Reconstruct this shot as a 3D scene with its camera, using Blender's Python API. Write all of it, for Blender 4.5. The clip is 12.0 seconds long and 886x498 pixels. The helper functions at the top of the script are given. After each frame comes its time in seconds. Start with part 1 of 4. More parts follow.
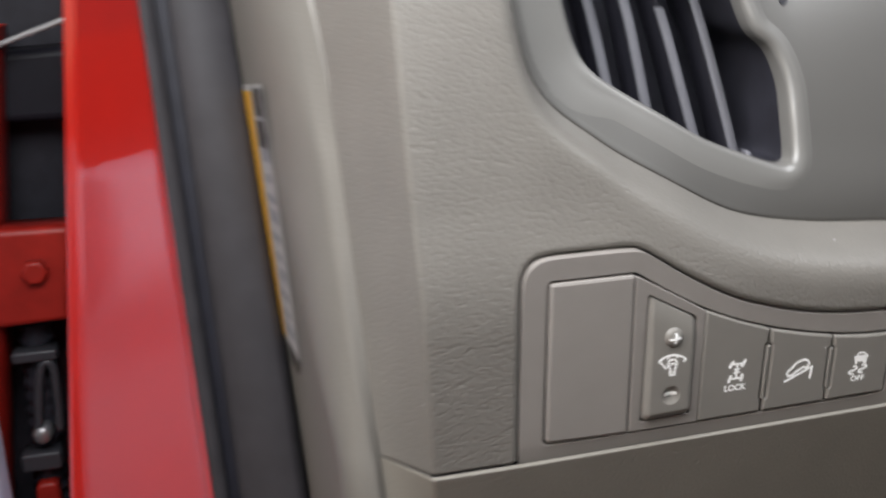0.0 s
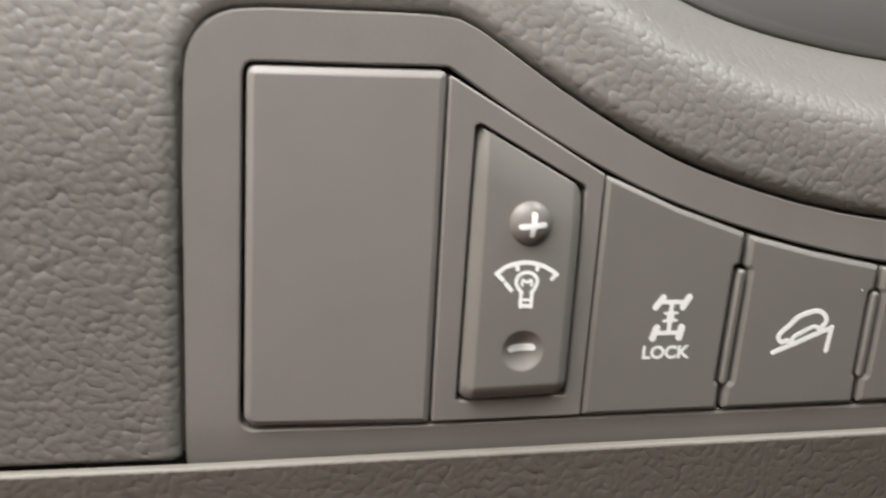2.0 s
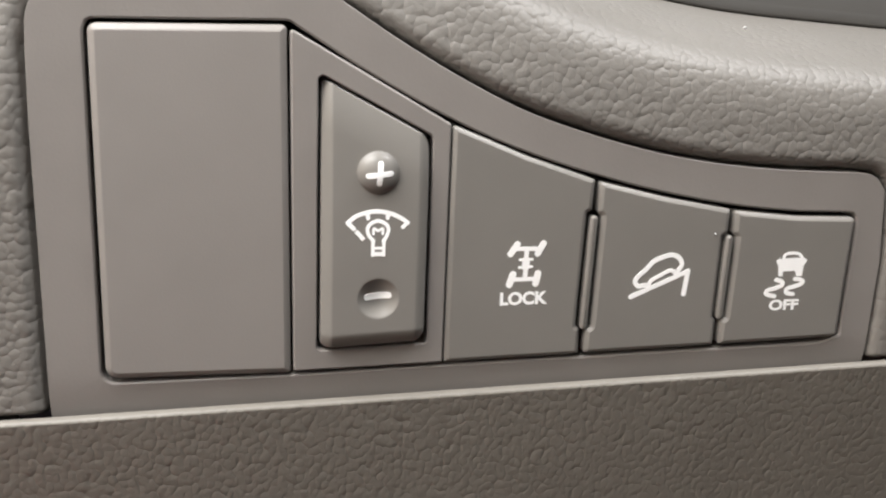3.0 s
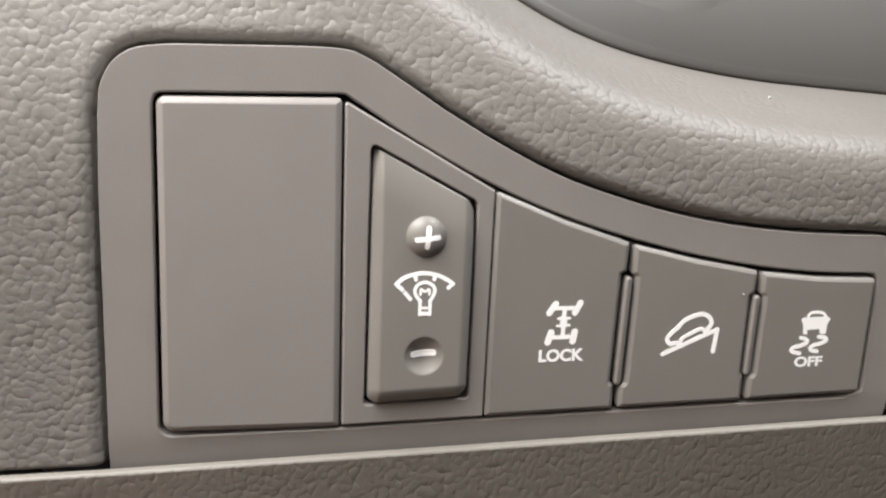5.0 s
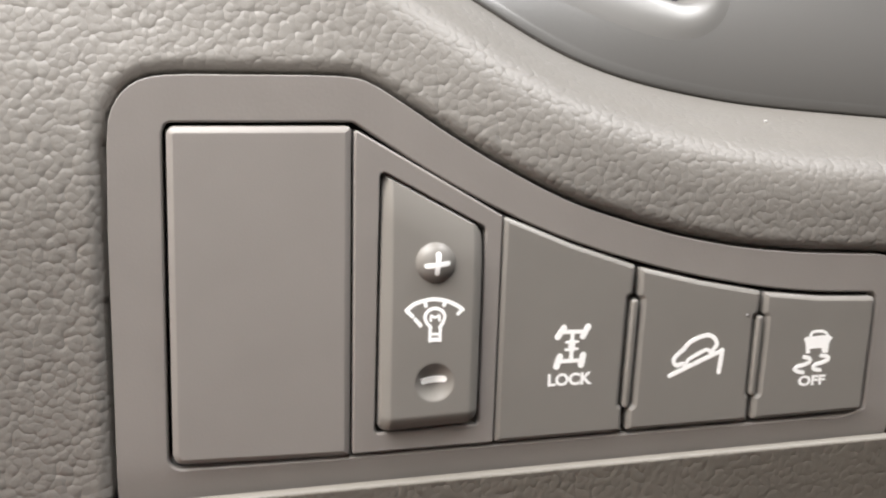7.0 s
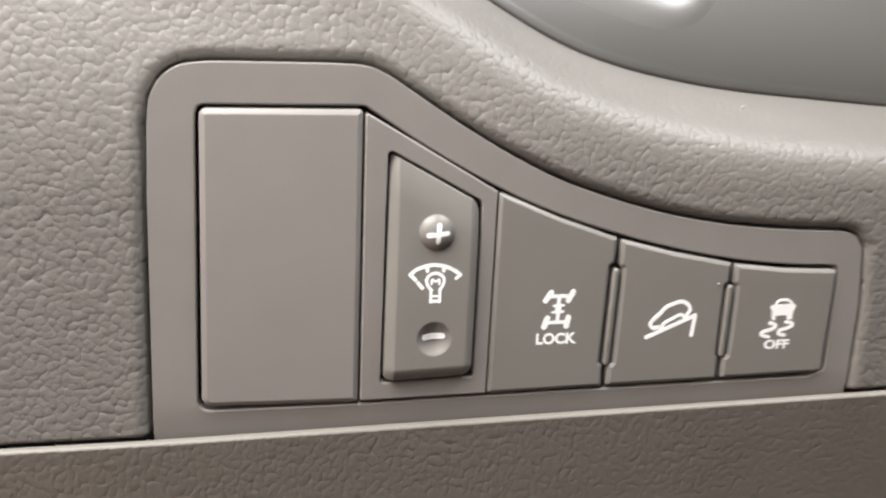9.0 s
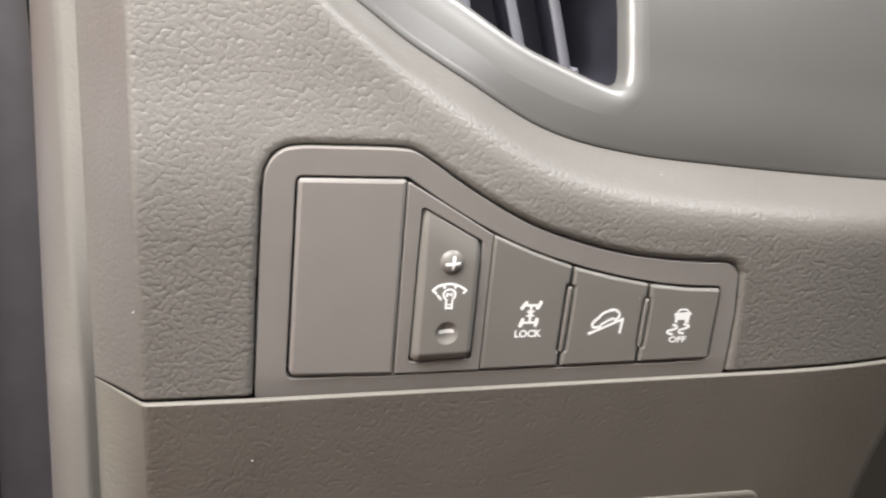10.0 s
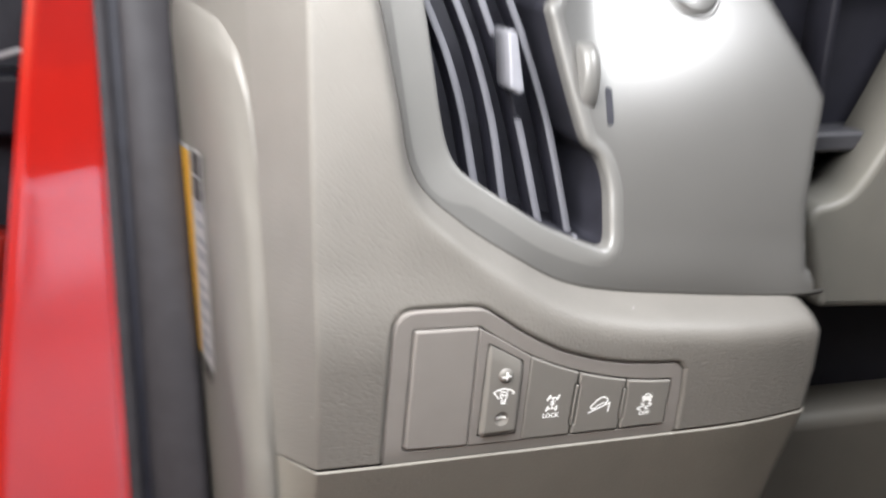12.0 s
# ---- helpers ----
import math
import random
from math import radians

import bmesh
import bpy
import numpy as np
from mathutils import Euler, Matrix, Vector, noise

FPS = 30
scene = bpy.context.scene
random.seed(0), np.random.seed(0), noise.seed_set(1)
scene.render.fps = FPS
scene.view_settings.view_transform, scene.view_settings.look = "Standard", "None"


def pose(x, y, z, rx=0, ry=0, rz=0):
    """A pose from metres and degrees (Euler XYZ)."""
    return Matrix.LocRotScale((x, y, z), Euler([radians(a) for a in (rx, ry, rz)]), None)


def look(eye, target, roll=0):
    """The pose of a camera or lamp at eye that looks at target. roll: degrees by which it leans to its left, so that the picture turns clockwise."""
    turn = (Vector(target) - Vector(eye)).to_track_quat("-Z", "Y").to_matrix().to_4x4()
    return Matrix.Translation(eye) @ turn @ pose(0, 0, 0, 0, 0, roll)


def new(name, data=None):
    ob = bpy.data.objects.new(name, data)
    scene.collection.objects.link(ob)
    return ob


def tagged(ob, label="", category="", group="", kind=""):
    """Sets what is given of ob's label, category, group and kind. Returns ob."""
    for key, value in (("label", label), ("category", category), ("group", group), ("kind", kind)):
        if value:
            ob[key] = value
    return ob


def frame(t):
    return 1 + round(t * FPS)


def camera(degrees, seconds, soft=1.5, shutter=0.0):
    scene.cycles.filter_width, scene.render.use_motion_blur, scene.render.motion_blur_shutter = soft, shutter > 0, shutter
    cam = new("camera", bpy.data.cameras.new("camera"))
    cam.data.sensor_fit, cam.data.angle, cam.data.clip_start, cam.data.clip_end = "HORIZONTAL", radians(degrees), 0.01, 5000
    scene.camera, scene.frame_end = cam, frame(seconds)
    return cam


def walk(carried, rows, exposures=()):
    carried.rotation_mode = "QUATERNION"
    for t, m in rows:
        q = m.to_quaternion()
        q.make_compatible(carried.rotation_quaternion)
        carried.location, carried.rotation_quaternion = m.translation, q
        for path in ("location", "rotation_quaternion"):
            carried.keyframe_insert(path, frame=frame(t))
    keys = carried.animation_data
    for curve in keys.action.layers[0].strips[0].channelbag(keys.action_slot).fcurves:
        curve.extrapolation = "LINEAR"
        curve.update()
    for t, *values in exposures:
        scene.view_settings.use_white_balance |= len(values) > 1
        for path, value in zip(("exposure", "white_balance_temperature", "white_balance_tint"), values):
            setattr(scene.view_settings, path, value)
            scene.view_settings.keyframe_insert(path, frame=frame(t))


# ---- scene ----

# ---------------------------------------------------------------- camera
# Rows: seconds, eye and a point 0.2 m ahead (metres from the switch panel's lower left corner), lean in degrees.
BASE = Vector((0.0, 0.0, 0.62))
cam = camera(50.2, 12.0, soft=2.1, shutter=0.5)
PATH = [
    (0, (-0.1131, -0.2901, 0.1721), (-0.0657, -0.1055, 0.1116), -1.12),
    (0.2, (-0.0758, -0.2539, 0.1595), (-0.0300, -0.0703, 0.0948), -3.96),
    (0.4, (-0.0424, -0.2281, 0.1203), (-0.0068, -0.0387, 0.0668), -2.68),
    (0.5, (-0.0384, -0.2139, 0.1095), (-0.0070, -0.0226, 0.0601), -2.07),
    (0.6, (-0.0259, -0.2009, 0.1014), (0.0027, -0.0094, 0.0513), -1.64),
    (0.8, (-0.0125, -0.1651, 0.0911), (0.0276, 0.0208, 0.0293), 0.34),
    (1, (0.0042, -0.1536, 0.0901), (0.0415, 0.0330, 0.0287), -0.62),
    (1.2, (0.0052, -0.1556, 0.0760), (0.0422, 0.0336, 0.0229), -0.26),
    (1.5, (-0.0003, -0.1576, 0.0751), (0.0352, 0.0346, 0.0325), 0.50),
    (2, (0.0035, -0.1549, 0.0714), (0.0392, 0.0353, 0.0208), 2.59),
    (2.5, (0.0234, -0.1503, 0.0601), (0.0640, 0.0399, 0.0136), 1.54),
    (2.7, (0.0269, -0.1583, 0.0624), (0.0656, 0.0314, 0.0125), 1.56),
    (4.3, (0.0202, -0.1749, 0.0667), (0.0567, 0.0172, 0.0244), 0.41),
    (4.5, (0.0155, -0.1731, 0.0690), (0.0526, 0.0192, 0.0285), 0.68),
    (5, (0.0168, -0.1712, 0.0710), (0.0550, 0.0203, 0.0278), 1.51),
    (5.5, (0.0125, -0.1734, 0.0766), (0.0498, 0.0185, 0.0342), 1.41),
    (6, (0.0045, -0.1634, 0.0706), (0.0427, 0.0288, 0.0306), 0.96),
    (6.5, (0.0024, -0.1575, 0.0687), (0.0423, 0.0341, 0.0272), 1.56),
    (7, (0.0098, -0.1707, 0.0693), (0.0540, 0.0210, 0.0335), 0.77),
    (7.2, (0.0102, -0.1752, 0.0733), (0.0515, 0.0161, 0.0320), 1.09),
    (8.8, (0.0114, -0.1853, 0.0711), (0.0474, 0.0070, 0.0293), 1.32),
    (9, (0.0078, -0.1907, 0.0764), (0.0491, -0.0003, 0.0313), 1.75),
    (9.5, (-0.0096, -0.2370, 0.0997), (0.0356, -0.0483, 0.0512), 2.92),
    (10, (-0.0333, -0.2689, 0.1182), (0.0203, -0.0840, 0.0637), 4.45),
    (10.2, (-0.0325, -0.2665, 0.1093), (0.0234, -0.0817, 0.0573), 4.89),
    (10.5, (-0.0320, -0.2658, 0.1119), (0.0234, -0.0813, 0.0582), 4.40),
    (11, (-0.0332, -0.2583, 0.1057), (0.0191, -0.0721, 0.0550), 3.98),
    (11.3, (-0.0340, -0.2575, 0.1080), (0.0192, -0.0716, 0.0571), 4.33),
    (11.5, (-0.0307, -0.2690, 0.1146), (0.0214, -0.0825, 0.0645), 3.83),
    (11.7, (-0.0559, -0.2940, 0.1424), (0.0045, -0.1109, 0.0893), 4.72),
    (11.9, (-0.1078, -0.3420, 0.1970), (-0.0410, -0.1626, 0.1392), 5.20),
    (12, (-0.1346, -0.3834, 0.2271), (-0.0672, -0.2046, 0.1679), 4.88),
]
EXPOSURES = [(0.0, -0.45, 6300, 9), (0.5, -0.62, 6400, 10), (1.0, -0.34, 6450, 10), (1.5, -0.17, 6500, 9), (2.0, -0.24, 6500, 8), (2.7, -0.07, 6500, 9),
             (4.5, 0.01, 6500, 10), (6.5, -0.03, 6500, 10), (7.0, 0.09, 6500, 10), (9.0, 0.13, 6500, 10), (11.5, 0.09, 6500, 10), (12.0, 0.19, 6300, 9)]
walk(cam, [(t, look(Vector(e) + BASE, Vector(g) + BASE, r)) for t, e, g, r in PATH], EXPOSURES)

# ---------------------------------------------------------------- world and sun
SUN_FROM = Vector((-0.74, -0.38, 0.56)).normalized()
world = bpy.data.worlds.new("sky")
scene.world = world
world.use_nodes = True
wn = world.node_tree.nodes
sky = wn.new("ShaderNodeTexSky")
sky.sky_type, sky.sun_disc = "NISHITA", False
sky.sun_elevation = math.asin(SUN_FROM.z)
sky.sun_rotation = math.atan2(SUN_FROM.x, SUN_FROM.y)
sky.air_density, sky.dust_density, sky.ozone_density = 1.0, 4.0, 0.4
wn["Background"].inputs["Strength"].default_value = 0.08
world.node_tree.links.new(sky.outputs[0], wn["Background"].inputs["Color"])
sun = new("sun", bpy.data.lights.new("sun", "SUN"))
sun.data.energy, sun.data.angle, sun.data.color = 0.24, radians(25), (1.0, 0.98, 0.96)
sun.matrix_world = look(SUN_FROM * 6 + BASE, BASE)

# Added lamp near the roof, standing in for daylight; placed for the surround's highlight.
sheen_lamp = new("surround_highlight_lamp", bpy.data.lights.new("surround_highlight_lamp", "AREA"))
sheen_lamp.data.shape, sheen_lamp.data.size, sheen_lamp.data.size_y = "RECTANGLE", 0.22, 0.20
sheen_lamp.data.energy, sheen_lamp.data.color = 4.4, (1.0, 0.99, 0.98)
sheen_lamp.matrix_world = look(BASE + Vector((0.42, -0.12, 0.62)), BASE + Vector((0.22, 0.04, 0.04)))
# The daylight that falls in through the open door, from above.
door_light = new("door_opening_light", bpy.data.lights.new("door_opening_light", "AREA"))
door_light.data.shape, door_light.data.size, door_light.data.size_y = "RECTANGLE", 0.34, 0.26
door_light.data.energy, door_light.data.color = 4.4, (1.0, 0.985, 0.965)
door_light.matrix_world = look(BASE + Vector((-0.135, -0.115, 0.385)), BASE + Vector((-0.01, 0.07, 0.08)))


# ---------------------------------------------------------------- materials
def material(name, color, rough=0.5, metal=0.0, spec=0.5, coat=0.0, vary=0.06, vary_mm=14.0, fine=0.0, fine_mm=0.35):
    """A procedural plastic, paint or rubber: mottled colour, uneven gloss and a fine relief, in millimetres."""
    m = bpy.data.materials.new(name)
    m.use_nodes = True
    n, l = m.node_tree.nodes, m.node_tree.links
    b = n["Principled BSDF"]
    b.inputs["Metallic"].default_value = metal
    b.inputs["Specular IOR Level"].default_value = spec
    b.inputs["Coat Weight"].default_value = coat
    b.inputs["Coat Roughness"].default_value = 0.06
    co = n.new("ShaderNodeTexCoord")
    mm = n.new("ShaderNodeVectorMath")
    mm.operation = "SCALE"
    mm.inputs["Scale"].default_value = 1000.0
    l.new(co.outputs["Object"], mm.inputs[0])
    cloud = n.new("ShaderNodeTexNoise")
    cloud.inputs["Scale"].default_value, cloud.inputs["Detail"].default_value = 1 / vary_mm, 5
    l.new(mm.outputs[0], cloud.inputs["Vector"])
    grit = n.new("ShaderNodeTexNoise")
    grit.inputs["Scale"].default_value, grit.inputs["Detail"].default_value = 1 / fine_mm, 3
    l.new(mm.outputs[0], grit.inputs["Vector"])
    ramp = n.new("ShaderNodeMapRange")
    ramp.inputs["From Min"].default_value, ramp.inputs["From Max"].default_value = 0.3, 0.7
    ramp.inputs["To Min"].default_value, ramp.inputs["To Max"].default_value = 1 - vary, 1 + vary
    l.new(cloud.outputs["Fac"], ramp.inputs["Value"])
    tint = n.new("ShaderNodeVectorMath")
    tint.operation = "SCALE"
    tint.inputs[0].default_value = color
    l.new(ramp.outputs[0], tint.inputs["Scale"])
    l.new(tint.outputs[0], b.inputs["Base Color"])
    gloss = n.new("ShaderNodeMapRange")
    gloss.inputs["To Min"].default_value, gloss.inputs["To Max"].default_value = rough - 0.07, rough + 0.07
    l.new(grit.outputs["Fac"], gloss.inputs["Value"])
    l.new(gloss.outputs[0], b.inputs["Roughness"])
    if fine:
        bump = n.new("ShaderNodeBump")
        bump.inputs["Strength"].default_value, bump.inputs["Distance"].default_value = fine, 0.0001
        l.new(grit.outputs["Fac"], bump.inputs["Height"])
        l.new(bump.outputs[0], b.inputs["Normal"])
    return m


def leather_grain(name, color, rough, cell_mm, depth, stretch=(1, 1, 1)):
    """Moulded leather grain: rounded pebbles between creases, with finer pores on them."""
    m = material(name, color, rough, vary=0.05, vary_mm=30)
    n, l = m.node_tree.nodes, m.node_tree.links
    b = n["Principled BSDF"]
    mm = next(x for x in n if x.type == "VECT_MATH" and x.inputs["Scale"].default_value == 1000.0)
    warp = n.new("ShaderNodeTexNoise")
    warp.inputs["Scale"].default_value, warp.inputs["Detail"].default_value = 0.5 / cell_mm, 1
    l.new(mm.outputs[0], warp.inputs["Vector"])
    add = n.new("ShaderNodeVectorMath")
    add.operation = "MULTIPLY_ADD"
    add.inputs[1].default_value = (cell_mm * 0.75,) * 3
    l.new(warp.outputs["Color"], add.inputs[0])
    l.new(mm.outputs[0], add.inputs[2])
    scl = n.new("ShaderNodeVectorMath")
    scl.operation = "MULTIPLY"
    scl.inputs[1].default_value = tuple(s / cell_mm for s in stretch)
    l.new(add.outputs[0], scl.inputs[0])
    cells = n.new("ShaderNodeTexVoronoi")
    cells.feature, cells.inputs["Scale"].default_value, cells.inputs["Randomness"].default_value = "DISTANCE_TO_EDGE", 1.0, 0.95
    l.new(scl.outputs[0], cells.inputs["Vector"])
    crease = n.new("ShaderNodeMapRange")
    crease.interpolation_type = "SMOOTHSTEP"
    crease.inputs["From Min"].default_value, crease.inputs["From Max"].default_value = -0.05, 0.12
    crease.inputs["To Max"].default_value = 0.035
    l.new(cells.outputs["Distance"], crease.inputs["Value"])
    rounds = n.new("ShaderNodeTexVoronoi")
    rounds.feature, rounds.inputs["Scale"].default_value = "SMOOTH_F1", 1.0
    rounds.inputs["Smoothness"].default_value, rounds.inputs["Randomness"].default_value = 0.3, 0.9
    l.new(scl.outputs[0], rounds.inputs["Vector"])
    folds = n.new("ShaderNodeMath")
    folds.operation = "POWER"
    folds.inputs[1].default_value = 2.7
    l.new(rounds.outputs["Distance"], folds.inputs[0])
    dome = n.new("ShaderNodeMath")
    dome.operation = "MULTIPLY_ADD"
    dome.inputs[1].default_value = -1.15
    l.new(folds.outputs[0], dome.inputs[0])
    l.new(crease.outputs[0], dome.inputs[2])
    pores = n.new("ShaderNodeTexNoise")
    pores.inputs["Scale"].default_value, pores.inputs["Detail"].default_value = 2.6, 2
    l.new(scl.outputs[0], pores.inputs["Vector"])
    mix = n.new("ShaderNodeMath")
    mix.operation = "MULTIPLY_ADD"
    mix.inputs[1].default_value = 0.22
    l.new(pores.outputs["Fac"], mix.inputs[0])
    l.new(dome.outputs[0], mix.inputs[2])
    bump = n.new("ShaderNodeBump")
    bump.inputs["Strength"].default_value = 1.0
    face = n.new("ShaderNodeNewGeometry")
    split = n.new("ShaderNodeSeparateXYZ")
    l.new(face.outputs["True Normal"], split.inputs[0])
    drawn = n.new("ShaderNodeMapRange")
    drawn.inputs["From Min"].default_value, drawn.inputs["From Max"].default_value = 0.12, 0.9
    drawn.inputs["To Min"].default_value, drawn.inputs["To Max"].default_value = depth / 1000, depth / 2200
    away = n.new("ShaderNodeMath")
    away.operation = "MULTIPLY"
    away.inputs[1].default_value = -0.95
    l.new(split.outputs["X"], away.inputs[0])
    turned = n.new("ShaderNodeMath")
    turned.operation = "MAXIMUM"
    l.new(split.outputs["Z"], turned.inputs[0])
    l.new(away.outputs[0], turned.inputs[1])
    l.new(turned.outputs[0], drawn.inputs["Value"])
    l.new(drawn.outputs[0], bump.inputs["Distance"])
    l.new(mix.outputs[0], bump.inputs["Height"])
    l.new(bump.outputs[0], b.inputs["Normal"])
    return m


GRAIN = leather_grain("grained_trim", (0.1777, 0.1668, 0.1531), 0.45, 1.42, 0.22, (1, 1, 0.95))
GRAIN_LOW = leather_grain("grained_lower_trim", (0.193, 0.179, 0.157), 0.45, 1.35, 0.165, (1.12, 1, 0.85))
GRAIN_SIDE = leather_grain("grained_side_trim", (0.165, 0.155, 0.141), 0.48, 1.5, 0.08)
FASCIA = material("fascia_plastic", (0.2379, 0.2195, 0.2069), 0.42, fine=0.3, fine_mm=0.6, vary=0.04)
COVER = material("cover_plastic", (0.2457, 0.2276, 0.2146), 0.40, fine=0.25, fine_mm=0.4, vary=0.03)
KEY = material("key_plastic", (0.2009, 0.1896, 0.1751), 0.38, fine=0.2, fine_mm=0.3, vary=0.03)
BEZEL = material("satin_bezel", (0.112, 0.109, 0.105), 0.32, spec=0.95, fine=0.15, fine_mm=0.4, vary=0.03, vary_mm=40)
# Paler copy of the bezel plastic: the ring's sheen is put into the colour.
RING_LIT = material("lit_satin_ring", (0.162, 0.158, 0.152), 0.37, spec=0.9, vary=0.02)
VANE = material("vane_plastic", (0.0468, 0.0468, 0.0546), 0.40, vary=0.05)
# Shade on the vane sides is put into this near-black; black parts share it.
BLACK_AND_SHADE = material("black_and_vane_shade", (0.014, 0.014, 0.020), 0.5, spec=0.25, vary=0.1)
# Light on the vane fronts is put into this paler grey.
VANE_LIT = material("vane_lit_plastic", (0.13, 0.13, 0.15), 0.6, vary=0.05)
TAB = material("tab_plastic", (0.26, 0.26, 0.29), 0.35, vary=0.05)
BLACK = material("black_plastic", (0.024, 0.024, 0.033), 0.6, spec=0.35, vary=0.2)
GAP = material("shadow_gap_plastic", (0.042, 0.038, 0.034), 0.7)
PRINT = material("white_print", (0.97, 0.97, 0.97), 0.45, vary=0.02)
RUBBER = material("seal_rubber", (0.036, 0.034, 0.039), 0.58, spec=0.3, fine=0.6, fine_mm=0.8, vary=0.12)
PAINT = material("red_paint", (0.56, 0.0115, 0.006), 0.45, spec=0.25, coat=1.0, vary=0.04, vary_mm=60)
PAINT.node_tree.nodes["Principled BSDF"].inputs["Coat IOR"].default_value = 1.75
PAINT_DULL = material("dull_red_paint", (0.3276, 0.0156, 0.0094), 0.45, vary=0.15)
YELLOW = material("label_yellow", (0.663, 0.351, 0.0234), 0.4)
LABEL = material("label_white", (0.429, 0.4212, 0.429), 0.4)
LABEL_INK = material("label_ink", (0.234, 0.234, 0.2652), 0.5)
STEEL = material("dull_steel", (0.45, 0.45, 0.46), 0.4, metal=0.8)
# Pale blue stands in for the bright surroundings mirrored in the red pillar.
DOOR_REFLECTOR = leather_grain("door_reflector_plastic", (0.64, 0.66, 0.86), 0.5, 1.6, 0.05)
SHROUD = leather_grain("shroud_plastic", (0.1579, 0.1521, 0.1363), 0.5, 1.2, 0.05)
TUNNEL = leather_grain("tunnel_plastic", (0.0897, 0.0835, 0.0733), 0.55, 1.6, 0.08)
CARPET = material("carpet", (0.085, 0.080, 0.072), 0.95, fine=1.0, fine_mm=2.0, vary=0.2)
ASPHALT = material("asphalt", (0.055, 0.054, 0.052), 0.9, fine=1.0, fine_mm=6.0, vary=0.25, vary_mm=900)


# ---------------------------------------------------------------- builders (all lengths in millimetres)
ROOT = {}
FLAT = (PRINT,)


def thing(name, at, label, category, group="", kind=""):
    ob = new(name)
    ob.empty_display_size = 0.02
    ob.location = BASE + Vector(at) / 1000
    ROOT[ob] = np.array(at, float)
    return tagged(ob, label, category, group, kind)


def part(name, geo, mat, parent, label=""):
    verts, faces = geo
    at = ROOT[parent]
    me = bpy.data.meshes.new(name)
    me.from_pydata(((np.asarray(verts, float) - at) / 1000).tolist(), [], faces)
    me.polygons.foreach_set("use_smooth", np.full(len(me.polygons), mat not in FLAT))
    me.materials.append(mat)
    ob = new(name, me)
    ob.parent = parent
    ROOT[ob] = at
    return tagged(ob, label)


def solo(name, geo, mat, label, category, kind="", group=""):
    """A thing of a single mesh, with its origin at its own middle."""
    verts, faces = np.asarray(geo[0], float), geo[1]
    at = (verts.min(0) + verts.max(0)) / 2
    at[2] = verts[:, 2].min()
    me = bpy.data.meshes.new(name)
    me.from_pydata(((verts - at) / 1000).tolist(), [], faces)
    me.polygons.foreach_set("use_smooth", np.ones(len(me.polygons), bool))
    me.materials.append(mat)
    ob = new(name, me)
    ob.location = BASE + Vector(at) / 1000
    return tagged(ob, label, category, group, kind)


def sheet(P, keep=None, flip=False):
    """A grid of points as a mesh; keep masks its cells."""
    r, c = P.shape[:2]
    i = np.arange(r * c).reshape(r, c)
    q = np.stack([i[:-1, :-1], i[:-1, 1:], i[1:, 1:], i[1:, :-1]], -1)
    if flip:
        q = q[..., ::-1]
    q = q[keep] if keep is not None else q.reshape(-1, 4)
    used = np.unique(q)
    back = np.zeros(r * c, int)
    back[used] = np.arange(len(used))
    return P.reshape(-1, 3)[used], back[q].tolist()


def loft(rings, closed=True, ends=(False, True)):
    """Rings of equal count joined in turn, with ngon ends where asked."""
    n = len(rings[0])
    verts, faces = np.concatenate(rings), []
    for k in range(len(rings) - 1):
        for j in range(n if closed else n - 1):
            a, b = k * n + j, k * n + (j + 1) % n
            faces.append((a, b, b + n, a + n))
    if ends[0]:
        faces.append(tuple(range(n))[::-1])
    if ends[1]:
        faces.append(tuple(range((len(rings) - 1) * n, len(rings) * n)))
    return verts, faces


def joined(*geos):
    verts, faces, k = [], [], 0
    for v, f in geos:
        verts.append(np.asarray(v, float))
        faces += [tuple(i + k for i in g) for g in f]
        k += len(v)
    return np.concatenate(verts), faces


def inset(p, d):
    """A closed outline moved inwards by d (outlines run counter-clockwise in x, z)."""
    p = np.asarray(p, float)
    e = np.roll(p, -1, 0) - p
    e /= np.maximum(np.linalg.norm(e, axis=1, keepdims=True), 1e-9)
    n = np.stack([-e[:, 1], e[:, 0]], 1)
    m = n + np.roll(n, 1, 0)
    m /= np.maximum((m * m).sum(1, keepdims=True) / 2, 0.4)
    return p + d * m


def rounded(corners, seg=6):
    """An outline from corners (x, z, radius), counter-clockwise."""
    out, n = [], len(corners)
    for k, (x, z, r) in enumerate(corners):
        p = np.array((x, z), float)
        a = np.array(corners[k - 1][:2], float) - p
        b = np.array(corners[(k + 1) % n][:2], float) - p
        if r <= 0:
            out.append(p)
            continue
        a, b = a / np.linalg.norm(a), b / np.linalg.norm(b)
        half = math.acos(max(-1, min(1, a @ b))) / 2
        if half > 1.5:
            out += [p] * seg
            continue
        cut = r / math.tan(half)
        mid = p + (a + b) / np.linalg.norm(a + b) * (r / math.sin(half))
        s, t = p + a * cut - mid, p + b * cut - mid
        for u in np.linspace(0, 1, seg):
            v = s * (1 - u) + t * u
            out.append(mid + v / np.linalg.norm(v) * r)
    return np.array(out)


def lift(p, y):
    p = np.asarray(p, float)
    return np.stack([p[:, 0], np.broadcast_to(y, len(p)), p[:, 1]], 1)


